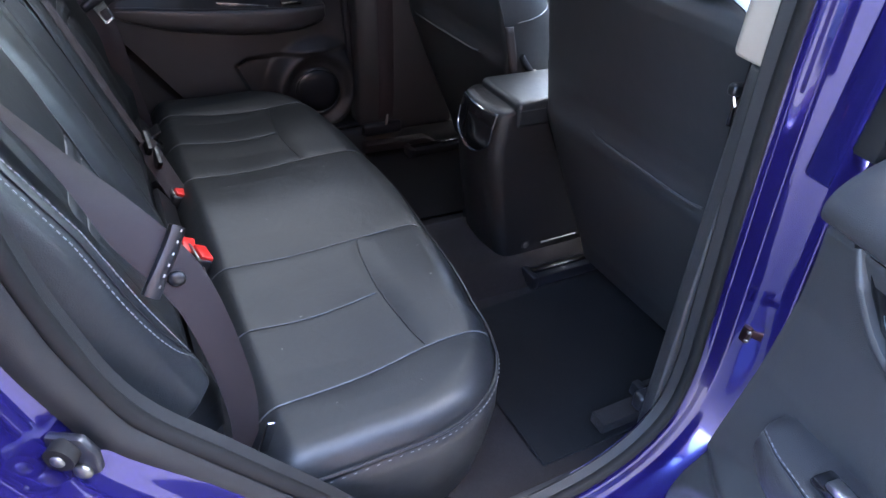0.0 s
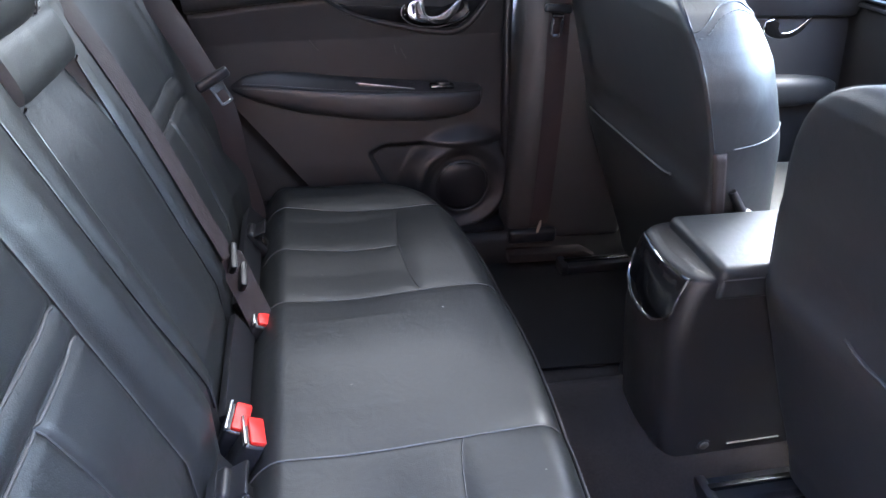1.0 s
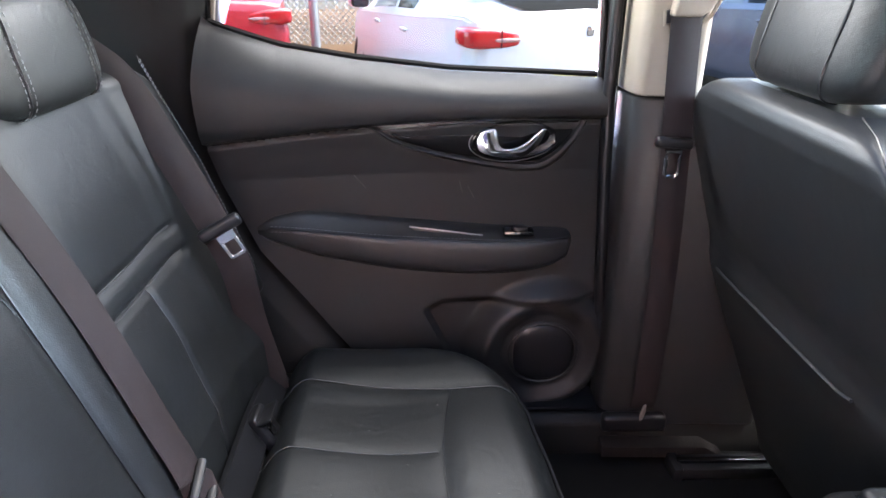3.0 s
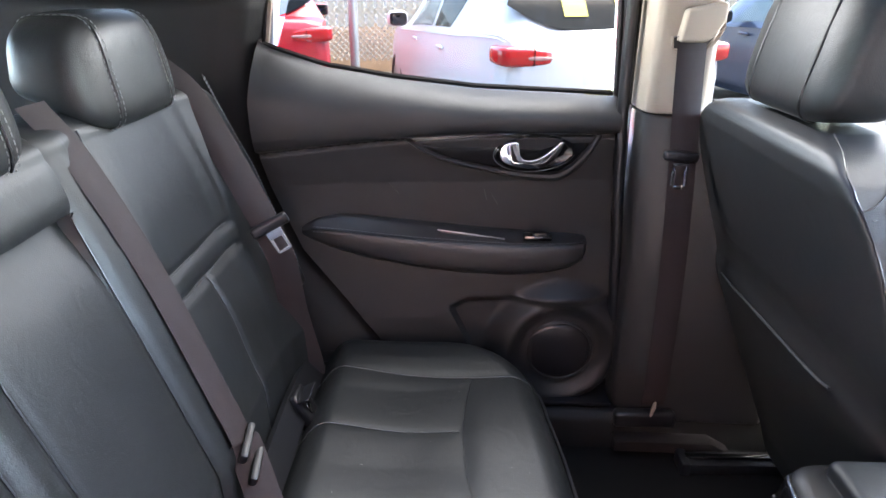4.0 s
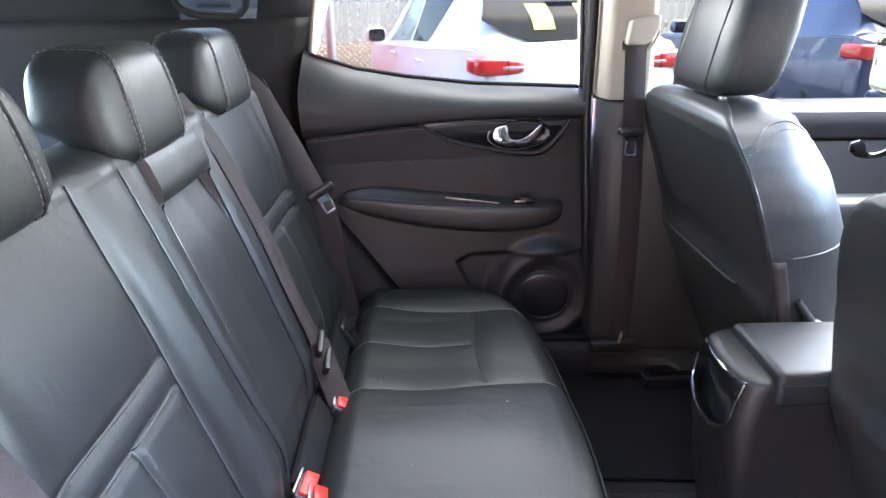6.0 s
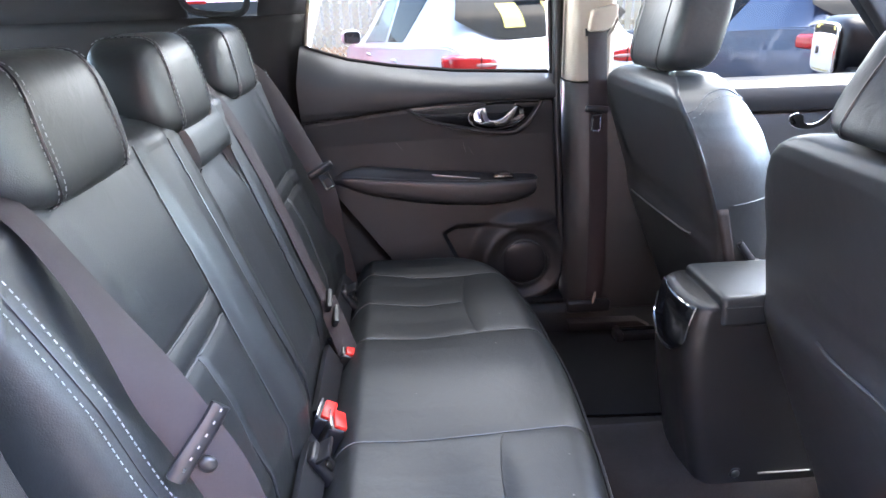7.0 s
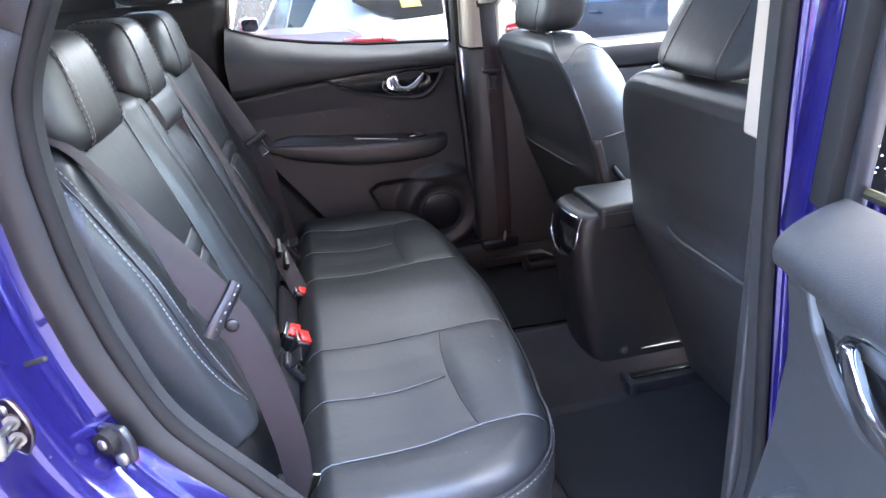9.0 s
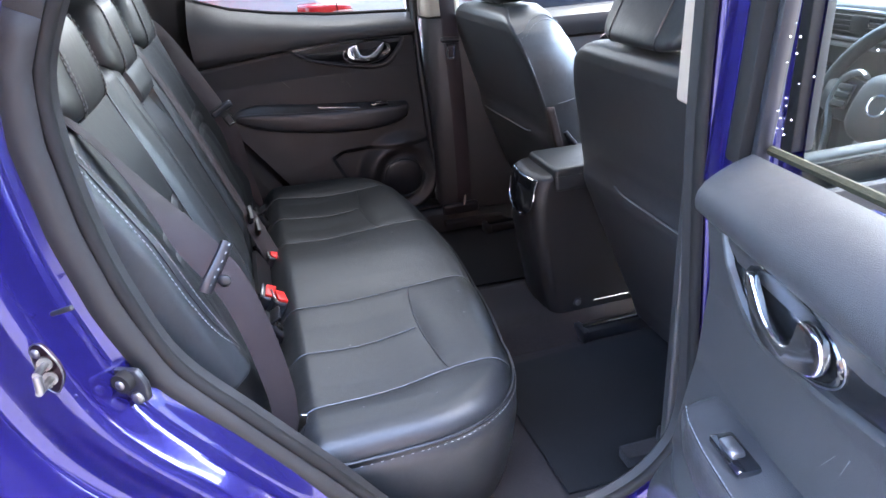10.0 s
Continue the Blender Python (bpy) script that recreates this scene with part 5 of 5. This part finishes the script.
buckle(-0.272, 0.146, 0.674, 28, 6)
buckle(-0.268, -0.130, 0.699, 30, 8)
buckle(-0.288, -0.105, 0.703, 24, -6)
strap = thing("buckle_strap", "black cover strap running between cushion and backrest", "strap")
for y0, y1 in ((-0.56, -0.16), (-0.09, 0.125), (0.16, 0.56)):
    part("cover", ribbon([Vector((-0.302, y, 0.672 + 0.004 * math.sin(y * 20))) for y in np.linspace(y0, y1, 16)], lambda i: (0.55, 0, -1), 0.055, 0.012), SMOOTH, strap)
for y in (-0.205, 0.40):
    k = thing("buckle_pocket", "black plastic belt slot between cushion and backrest", "belt slot", "belt slots", at=(-0.296, y, 0.668))
    turn = pose(0, 0, 0, 0, -29, 0)
    part("frame", box(0.006, 0, 0.004, 0.020, 0.046, 0.066, 0.006, 3, turn), SMOOTH, k)
    part("opening", box(0.019, -0.006, 0.006, 0.004, 0.014, 0.018, 0.002, 2, turn), GLOSS, k)
    part("label", box(0.0115, -0.006, 0.024, 0.003, 0.020, 0.007, 0.001, 1, turn), SATIN, k)
    for dz in (-0.026, 0.030):
        part("lip", box(0.006 + 0.48 * 0.5 * dz, 0, 0.004 + dz * 0.88, 0.026, 0.050, 0.006, 0.002, 2, turn), SMOOTH, k)


# ---- front doors, dash and wheel ----
def front_door(T, label):
    d = thing("front_car_door", label, "car door", "front doors")
    drop = 0.0 if T.determinant() > 0 else 0.07

    def pt(u, v):
        z = 0.52 + v * (1.112 - 0.52)
        x = 0.45 + u * 0.95
        y = 0.68 + lerp(z, [0.52, 0.8, 1.0, 1.04, 1.05, 1.09, 1.112], [-0.03, -0.02, 0.0, 0.008, -0.012, -0.02, 0.01])
        return (x, y, z - drop * v)
    thick(finish("trim_panel", *sheet(pt, np.linspace(0, 1, 20), np.linspace(0, 1, 60)), PLASTIC, d, "", T), 0.02, 1)
    part("finisher", prism([(0.70, 1.045), (0.78, 1.015), (0.88, 0.975), (0.98, 0.962), (1.05, 0.972), (1.10, 1.045)], "y", 0.676, 0.70, 0.003), GLOSS, d, "", T)
    part("finisher_edge", tube(curve([(0.68, 0.674, 1.048), (0.85, 0.674, 1.049), (1.10, 0.674, 1.050)], 20), 0.0035, 6), GREY_EDGE, d, "", T)
    part("handle_bezel", tube([Vector((0.972 + 0.076 * math.cos(a), 0.672, 1.008 + 0.033 * math.sin(a))) for a in np.linspace(0, 2 * math.pi, 36, endpoint=False)], 0.005, 8, True), CHROME, d, "", T)
    part("handle_bowl", blob((0.972, 0.674, 1.008), (0.072, 0.006, 0.030), 2, 30, 12), GLOSS, d, "", T)
    low = curve([(0.910, 0, 1.026), (0.908, 0, 1.008), (0.922, 0, 0.992), (0.95, 0, 0.984), (0.98, 0, 0.984), (1.008, 0, 0.994), (1.024, 0, 1.012), (1.034, 0, 1.032)], 24)
    top = curve([(1.022, 0, 1.030), (1.006, 0, 1.014), (0.988, 0, 1.002), (0.966, 0, 0.998), (0.952, 0, 1.006), (0.948, 0, 1.022), (0.93, 0, 1.032)], 22)
    lever = prism([(p.x, p.z) for p in low + top], "y", 0.658, 0.670, 0.0025, 3)
    part("handle_lever", lever, CHROME, d, "curved chrome handle lever", T)
    part("armrest", blob((0.85, 0.655, 0.86), (0.30, 0.05, 0.04), 3.5, 30, 14), LEATHER_SIDE, d, "", T)
    part("outer_skin", prism([(0.77, 0.915), (0.80, 0.92), (0.86, 0.90), (0.885, 0.87), (0.895, 0.8), (0.89, 0.5), (0.85, 0.5), (0.85, 0.83), (0.77, 0.88)], "x", 0.445, 1.395, 0.006, 2), BLUE, d, "", T)
    pane("window_glass", [(0.413, 1.10 - drop), (1.35, 1.10 - drop), (1.0, 1.5), (0.402, 1.5)], 0.737, DIM_GLASS if T.determinant() > 0 else SCREEN, d, "", T)
    part("belt_seal", tube([Vector((0.44, 0.70, 1.116 - drop)), Vector((1.35, 0.70, 1.116 - drop))], 0.005, 6), RUBBER, d, "", T)
    part("rear_post", prism([(0.378, 1.1), (0.412, 1.1), (0.40, 1.5), (0.366, 1.5)], "y", 0.735, 0.768, 0.004), DULL, d, "", T)
    # Tall dull-black strip puts the door side's shade below the real belt moulding.
    part("shaded_door_belt", box(0.88, 0.757, 1.0 - drop, 0.94, 0.016, 0.21, 0.005, 2), DULL, d, "black belt moulding, drawn tall as the shade on the door below", T)
    part("screen_pillar", prism([(1.28, 1.1), (1.40, 1.1), (0.98, 1.53), (0.90, 1.53)], "y", 0.70, 0.78, 0.008), HEADLINER, d, "", T)


front_door(Matrix.Identity(4), "closed front door with chrome handle")
front_door(MIRROR, "closed blue front door of the driver")
mirror = thing("wing_mirror", "black wing mirror outside the front window", "wing mirror", at=(1.25, 1.02, 1.165))
MM = pose(0, 0, 0, 0, 0, -14)
part("housing", blob((0.03, 0, 0), (0.07, 0.125, 0.095), 4, 30, 16), SMOOTH, mirror, "", MM)
part("mirror_glass", blob((-0.038, 0, 0.0), (0.006, 0.108, 0.078), 5, 30, 14), material("mirror", (0.9, 0.9, 0.9), 0.01, metal=1.0, vary=0.0, stain=0.0), mirror, "", MM)
part("foot", box(0.02, -0.16, -0.07, 0.06, 0.12, 0.04, 0.01), SMOOTH, mirror, "", MM)

screen = finish("windscreen", *sheet(lambda u, v: (0.99 + 0.72 * v - 0.10 * u * u, 0.70 * u, 1.50 - 0.40 * v), np.linspace(-1, 1, 13), np.linspace(0, 1, 9)), SCREEN)
tagged(screen, "curved clear windscreen", "windscreen", kind="structure")
dash = thing("dashboard", "black dashboard with air vents and satin trim", "dashboard", at=(1.25, 0, 0.8))
DT = Matrix.Translation((-1.25, 0, -0.8))
prof = [(1.20, 0.62), (1.17, 0.80), (1.15, 0.96), (1.14, 1.03), (1.15, 1.085), (1.155, 1.15), (1.18, 1.165), (1.35, 1.15), (1.6, 1.10), (1.6, 0.5), (1.25, 0.5)]
bm = prism([(x, z) for x, z in prof], "y", -0.68, 0.68, 0.01)
part("panel", bm, PLASTIC, dash, "", DT)
for y, w in ((-0.61, 0.12), (-0.115, 0.20), (0.115, 0.20), (0.61, 0.12)):
    v = part("air_vent", box(1.148, y, 1.116, 0.03, w, 0.058, 0.008), SMOOTH, dash, "", DT)
    part("vent_frame", tube(curve([(1.130, y + a * w / 2, 1.116 + b) for a, b in ((-1, -0.02), (-0.9, -0.031), (0.9, -0.031), (1, -0.02), (1, 0.02), (0.9, 0.03), (-0.9, 0.03), (-1, 0.02))], 48, True), 0.0045, 6, True), SATIN, v, "satin grey vent surround", DT)
    for k in (-0.018, -0.006, 0.006, 0.018):
        part("vent_slat", box(1.132, y, 1.116 + k, 0.014, w * 0.92, 0.004, 0.001, 1), PLASTIC, v, "", DT)
    part("vent_tab", box(1.124, y + 0.3 * w, 1.11, 0.012, 0.03, 0.012, 0.003), SATIN, v, "", DT)
part("switch_plate", box(1.128, -0.145, 1.118, 0.008, 0.05, 0.04, 0.006), SMOOTH, dash, "", DT)
part("trim_strip", box(1.142, 0.0, 1.066, 0.014, 1.30, 0.010, 0.004), SATIN, dash, "", DT)
part("lower_strip", box(1.150, 0.0, 1.040, 0.014, 1.30, 0.008, 0.003), PIPING, dash, "", DT)
part("centre_stack", box(1.14, 0, 0.90, 0.06, 0.24, 0.24, 0.015), GLOSS, dash, "", DT)
part("binnacle", blob((1.20, -0.36, 1.13), (0.10, 0.17, 0.06), 3, 30, 14), PLASTIC, dash, "", DT)
part("column_cowl", blob((1.10, -0.36, 0.96), (0.10, 0.06, 0.05), 3, 24, 12), PLASTIC, dash, "", DT)
tunnel_top = part("gear_console", box(0.92, 0, 0.66, 0.34, 0.18, 0.28, 0.02), PLASTIC)
tagged(tunnel_top, "black gear console between the front seats", "console")

wheel = thing("steering_wheel", "black leather steering wheel with satin spokes", "steering wheel", at=(1.03, -0.36, 0.98))
wheel.rotation_euler = (0, radians(-66), 0)
part("rim", tube([Vector((0.187 * math.cos(a), 0.187 * math.sin(a), 0)) for a in np.linspace(0, 2 * math.pi, 72, endpoint=False)], 0.0165, 14, True), LEATHER, wheel)
part("rim_seam", tube([Vector((0.187 * math.cos(a), 0.187 * math.sin(a), 0.0162)) for a in np.linspace(0.5, 1.1, 20)], 0.001, 5), SEAM, wheel)
part("hub", blob((-0.01, 0, 0.012), (0.075, 0.078, 0.036), 3, 32, 16), PLASTIC, wheel, "black airbag cover")
for sg in SIDES:
    part("spoke", prism([(0.035, 0.06 * sg), (0.045, 0.12 * sg), (0.03, 0.178 * sg), (-0.03, 0.178 * sg), (-0.05, 0.12 * sg), (-0.055, 0.06 * sg)], "z", -0.01, 0.014, 0.006), SMOOTH, wheel)
    part("spoke_trim", tube(curve([(0.048, 0.075 * sg, 0.026), (0.055, 0.10 * sg, 0.022), (0.035, 0.135 * sg, 0.018), (-0.02, 0.14 * sg, 0.016), (-0.07, 0.115 * sg, 0.016), (-0.125, 0.10 * sg, 0.012)], 30), 0.006, 8, flat=1.5), SATIN, wheel, "satin silver spoke trim")
    pad = part("button_pad", box(0.0, 0.115 * sg, 0.016, 0.06, 0.045, 0.012, 0.005), GLOSS, wheel)
    for k in (-0.018, 0.0, 0.018):
        part("button", box(k, 0.115 * sg, 0.023, 0.013, 0.036, 0.006, 0.002), PLASTIC, pad)
part("lower_spoke", box(-0.13, 0, 0.0, 0.10, 0.09, 0.018, 0.006), SMOOTH, wheel)
part("badge", tube([Vector((-0.008 + 0.022 * math.cos(a), 0.022 * math.sin(a), 0.047)) for a in np.linspace(0, 2 * math.pi, 24, endpoint=False)], 0.003, 6, True), CHROME, wheel)


# ---- outside ----
ground = finish("ground", *sheet(lambda u, v: (u, v, 0.0), np.linspace(-600, 600, 25), np.linspace(-600, 600, 25)), ASPHALT)
tagged(ground, "grey-brown asphalt of the car park", "asphalt", kind="structure")


def parked_car(m, paint, label, lamp=True):
    car = thing("parked_car", label, "car", "parked cars")
    car.matrix_world = m
    # lower body
    xs = [-2.0, -1.97, -1.85, -1.5, -0.9, 0, 0.8, 1.3, 1.75, 1.95, 2.02]
    hw = [0.70, 0.78, 0.83, 0.86, 0.865, 0.865, 0.865, 0.86, 0.80, 0.66, 0.5]
    bt = [0.90, 0.98, 1.02, 1.01, 0.97, 0.93, 0.90, 0.88, 0.80, 0.70, 0.62]

    def low(x, k):
        h, t = lerp(x, xs, hw), lerp(x, xs, bt)
        ang = [(0.0, 0.22), (0.90, 0.22), (0.97, 0.32), (1.0, 0.55), (1.0, 0.75), (0.965, 1.0), (0.80, 1.03), (0.0, 1.05)]
        i = min(int(k), 6)
        f = k - i
        a, z = ang[i][0] * (1 - f) + ang[i + 1][0] * f, ang[i][1] * (1 - f) + ang[i + 1][1] * f
        return h * a, (0.22 + (z - 0.22) / 0.78 * (t - 0.22))
    gx = np.concatenate([np.linspace(-2.0, -1.8, 10), np.linspace(-1.7, 1.6, 22), np.linspace(1.65, 2.02, 10)])
    ks = np.linspace(0, 7, 29)
    verts, faces = [], []
    for x in gx:
        for k in ks:
            y, z = low(x, k)
            verts.append((x, y, z))
        for k in ks[::-1][1:-1]:
            y, z = low(x, k)
            verts.append((x, -y, z))
    n = 2 * len(ks) - 2
    for j in range(len(gx) - 1):
        for i in range(n):
            faces.append((j * n + i, j * n + (i + 1) % n, (j + 1) * n + (i + 1) % n, (j + 1) * n + i))
    faces += [tuple(range(n)), tuple(reversed(range((len(gx) - 1) * n, len(gx) * n)))]
    finish("body", verts, faces, paint, car, "", None, 50, True)
    # greenhouse
    rx = [-1.9, -1.75, -1.5, -1.1, -0.3, 0.2, 0.7, 1.15]
    rz = [1.02, 1.22, 1.38, 1.43, 1.46, 1.43, 1.25, 0.98]

    def cab(x, k):
        t = lerp(x, rx, rz)
        b = lerp(x, xs, bt) - 0.02
        h = lerp(x, xs, hw) * 0.975
        f = min(1, k)
        y = h * (1 - 0.24 * f) * min(1, 1) if k <= 1 else h * 0.76 * (1 - (k - 1))
        z = b + (t - b) * f * 0.96 if k <= 1 else b + (t - b) * (0.96 + 0.04 * math.sin((k - 1) * math.pi / 2))
        return y, z
    gx2 = np.linspace(-1.9, 1.15, 40)
    k2 = np.concatenate([np.linspace(0, 1, 9), np.linspace(1.1, 2, 8)])
    verts, faces = [], []
    for x in gx2:
        for k in k2:
            y, z = cab(x, k)
            verts.append((x, y, z))
        for k in k2[::-1][1:]:
            y, z = cab(x, k)
            verts.append((x, -y, z))
    n = 2 * len(k2) - 1
    for j in range(len(gx2) - 1):
        for i in range(n - 1):
            faces.append((j * n + i, j * n + i + 1, (j + 1) * n + i + 1, (j + 1) * n + i))
    finish("cabin", verts, faces, paint, car, "", None, 50, True)
    for s in SIDES:
        for name, xa, xb, ka, kb in (("rear_side_window", -1.05, -0.28, 0.12, 0.88), ("front_side_window", -0.20, 0.62, 0.12, 0.86)):
            def win(u, v):
                ta, tb = (xa + (0.25 if xa < -0.5 else 0) * (1 - v) * 0.5), xb - (0.38 * v if xb > 0 else 0)
                x = ta + (tb - ta) * u
                kk = ka + (kb - ka) * v
                if xa < -0.5 and u < 0.25:
                    kk = kb - (kb - kk) * (0.45 + 0.55 * u / 0.25)
                y, z = cab(x, kk)
                return (x, s * (y + 0.004), z)
            w = finish(name, *sheet(win, np.linspace(0, 1, 12), np.linspace(0, 1, 8)), CAR_GLASS if xa < -0.5 else BRIGHT_VIEW_GLASS, car)
        # lamps
        if lamp:
            def lens(x, y, z):
                return x, y, z * (1 - 0.35 * max(0, -y * s)) + 0.10 * y * s
            part("tail_lamp", blob((-1.875, s * 0.655, 0.895), (0.135, 0.20, 0.068), 5, 36, 16, lens), LAMP_RED, car, "red tail lamp")
            part("lamp_lens", blob((-1.985, s * 0.585, 0.888), (0.028, 0.10, 0.016), 4, 24, 12, lens), LAMP_CLEAR, car)
            part("lamp_split", box(-2.008, s * 0.62, 0.895, 0.012, 0.004, 0.11), SMOOTH, car)
        mm = part("door_mirror", blob((0.55, s * 0.98, 1.0), (0.07, 0.10, 0.075), 3, 20, 12), paint, car)
        part("mirror_glass", blob((0.485, s * 0.985, 1.0), (0.008, 0.085, 0.06), 4, 20, 10), GLOSS, mm)
        for x in (-1.28, 1.28):
            tyre = part("wheel", tube([Vector((x + 0.26 * math.cos(a), s * 0.79, 0.31 + 0.26 * math.sin(a))) for a in np.linspace(0, 2 * math.pi, 32, endpoint=False)], 0.07, 10, True, 1.0), TYRE, car)
            part("rim", tube([Vector((x, s * 0.76, 0.31)), Vector((x, s * 0.85, 0.31))], 0.20, 24), ALLOY, tyre)
        for x in (-0.62, 0.28):
            hd = part("door_handle", blob((x, s * (lerp(x, xs, hw) + 0.012), 0.84), (0.09, 0.014, 0.016), 3, 18, 8), paint, car)

    def rear(u, v):
        k = 2 * u - 1
        zb = 1.045 + 0.15 * max(0.0, (abs(k) - 0.5) / 0.5) ** 1.5
        z0 = zb + (1.375 - zb) * v
        y = k * (0.74 - 0.12 * v)
        x = float(np.interp(z0, rz[:4], rx[:4]))
        return (x - 0.016, y, z0 + 0.006)
    finish("rear_window", *sheet(rear, np.linspace(0, 1, 24), np.linspace(0, 1, 8)), CAR_GLASS, car, "dark rear window")
    part("high_brake_lamp", box(-1.62, 0, 1.385, 0.04, 0.30, 0.03, 0.008), LAMP_RED, car)
    part("bumper", box(-1.97, 0, 0.48, 0.10, 1.45, 0.26, 0.04, 3), paint, car)
    plate = part("number_plate", box(-2.03, 0, 0.62, 0.012, 0.52, 0.11, 0.004), PALE, car)
    for k in range(7):
        part("plate_bar", box(-2.038, -0.21 + k * 0.07, 0.62, 0.003, 0.035, 0.075), SMOOTH, plate)
    part("badge", box(-2.0, 0.0, 0.93, 0.012, 0.05, 0.06, 0.01), CHROME, car)
    return car


def at_rear_left(x, y, yaw):
    """A car whose rear left corner stands at x, y, heading yaw degrees left of +y."""
    r = Matrix.Rotation(radians(90 + yaw), 4, "Z")
    return Matrix.Translation(Vector((x, y, 0)) - (r @ Vector((-1.97, 0.80, 0)))) @ r


white = parked_car(at_rear_left(0.25, 3.72, 17), WHITE_PAINT, "white hatchback parked with its rear towards us")
dark = parked_car(at_rear_left(3.37, 4.47, 10), NAVY_PAINT, "dark blue-grey hatchback parked beside the white one")
red = parked_car(at_rear_left(-2.75, 4.95, 17), RED_PAINT, "red car parked further back")
for y in (0.27, -0.12):
    c = finish("sun_shade_card", *sheet(lambda u, v: (lerp(1.13 + 0.17 * v, [1.02, 1.22, 1.38], [-1.9, -1.75, -1.5]) - 0.028, y + 0.17 * (u - 0.5), 1.13 + 0.17 * v), np.linspace(0, 1, 2), np.linspace(0, 1, 7)), PALE, white, "yellow card in the rear window", white.matrix_world.inverted() @ white.matrix_world)

fence = thing("wooden_fence", "cream painted picket fence behind the car park", "fence")
rng = random.Random(7)
for k in range(120):
    x = -9 + k * 0.165
    me_h = 1.45 + rng.uniform(-0.02, 0.02)
    part("picket", box(x, 10.9 + 0.05 * x * -0.3, 0.60 + me_h / 2, 0.11, 0.022, me_h, 0.004, 1), WOOD, fence)
for z in (0.85, 1.75):
    part("rail", box(0.8, 10.9 + 0.05, z, 20, 0.05, 0.09, 0.005, 1, pose(0, 0, 0, 0, 0, -0.86)), WOOD, fence)
post = part("steel_post", tube([Vector((-1.45, 8.3, 0)), Vector((-1.45, 8.3, 2.6))], 0.06, 16), GALV)
tagged(post, "grey galvanised steel post", "post")
mesh_fence = thing("chain_link_fence", "galvanised chain-link fence panel", "fence")
wires = bmesh.new()
for k in range(60):
    for s in SIDES:
        x0 = -4.5 + k * 0.09
        add(wires, tube([Vector((x0, 9.6, 0.2 if s > 0 else 1.5)), Vector((x0 + 1.3, 9.6, 1.5 if s > 0 else 0.2))], 0.006, 4))
part("wire_mesh", wires, GALV, mesh_fence)
for x in (-4.4, -2.6, -0.4, 2.2):
    part("mesh_post", tube([Vector((x, 9.62, 0)), Vector((x, 9.62, 1.6))], 0.025, 10), GALV, mesh_fence)

bank = finish("earth_bank", *sheet(lambda u, v: (u, 9.9 + v, 0.55 * math.sin(v / 2.2 * math.pi / 2) + 0.06 * noise.noise((u * 2, v * 3, 0))), np.linspace(-14, 16, 150), np.linspace(0, 2.2, 16)), material("leafy_earth", (0.16, 0.095, 0.05), 0.95, vary=1.0, scale=14, bump=0.6, bump_scale=30, stain=0.5))
tagged(bank, "brown earth bank with fallen leaves under the fence", "bank", kind="structure")
for k in range(5):
    line = part("parking_line", box(-3.9 + 2.55 * k, 5.4, 0.004, 0.09, 4.6, 0.008, 0, 1, pose(0, 0, 0, 0, 0, 17)), WHITE_PAINT)
    tagged(line, "white painted parking bay line", "road marking", "parking lines", "structure")

# Unseen building, known from reflections; stood near and tall to block sky light.
house = thing("brick_building", "red brick building across the car park", "building", at=(2, -9.0, 0))
part("wall", box(0, -3, 4.0, 34, 6, 8.0, 0.02, 1), BRICK, house)
part("roof", prism([(-7.0, 8.0), (0.6, 8.0), (0.6, 8.2), (-3.0, 10.2), (-7.0, 8.2)], "x", -17.5, 17.5), material("slate_roof", (0.09, 0.09, 0.10), 0.7, vary=0.4), house)
for k in range(8):
    for z in (2.3, 5.6):
        w = part("window", box(-12.5 + k * 3.5, 0.03, z, 1.4, 0.10, 1.5, 0.01, 1), WHITE_PAINT, house)
        part("pane", box(-12.5 + k * 3.5, 0.09, z, 1.2, 0.02, 1.3), GLOSS, w)
# Out-of-view cars, added to shape the reflections in the blue body side.
near = parked_car(Matrix.Translation((-2.2, -5.6, 0)) @ Matrix.Rotation(radians(-80), 4, "Z"), GREY_PAINT, "unseen grey hatchback added for the body side to reflect")
near2 = parked_car(Matrix.Translation((1.6, -6.2, 0)) @ Matrix.Rotation(radians(-84), 4, "Z"), NAVY_PAINT, "unseen dark hatchback added for the body side to reflect")
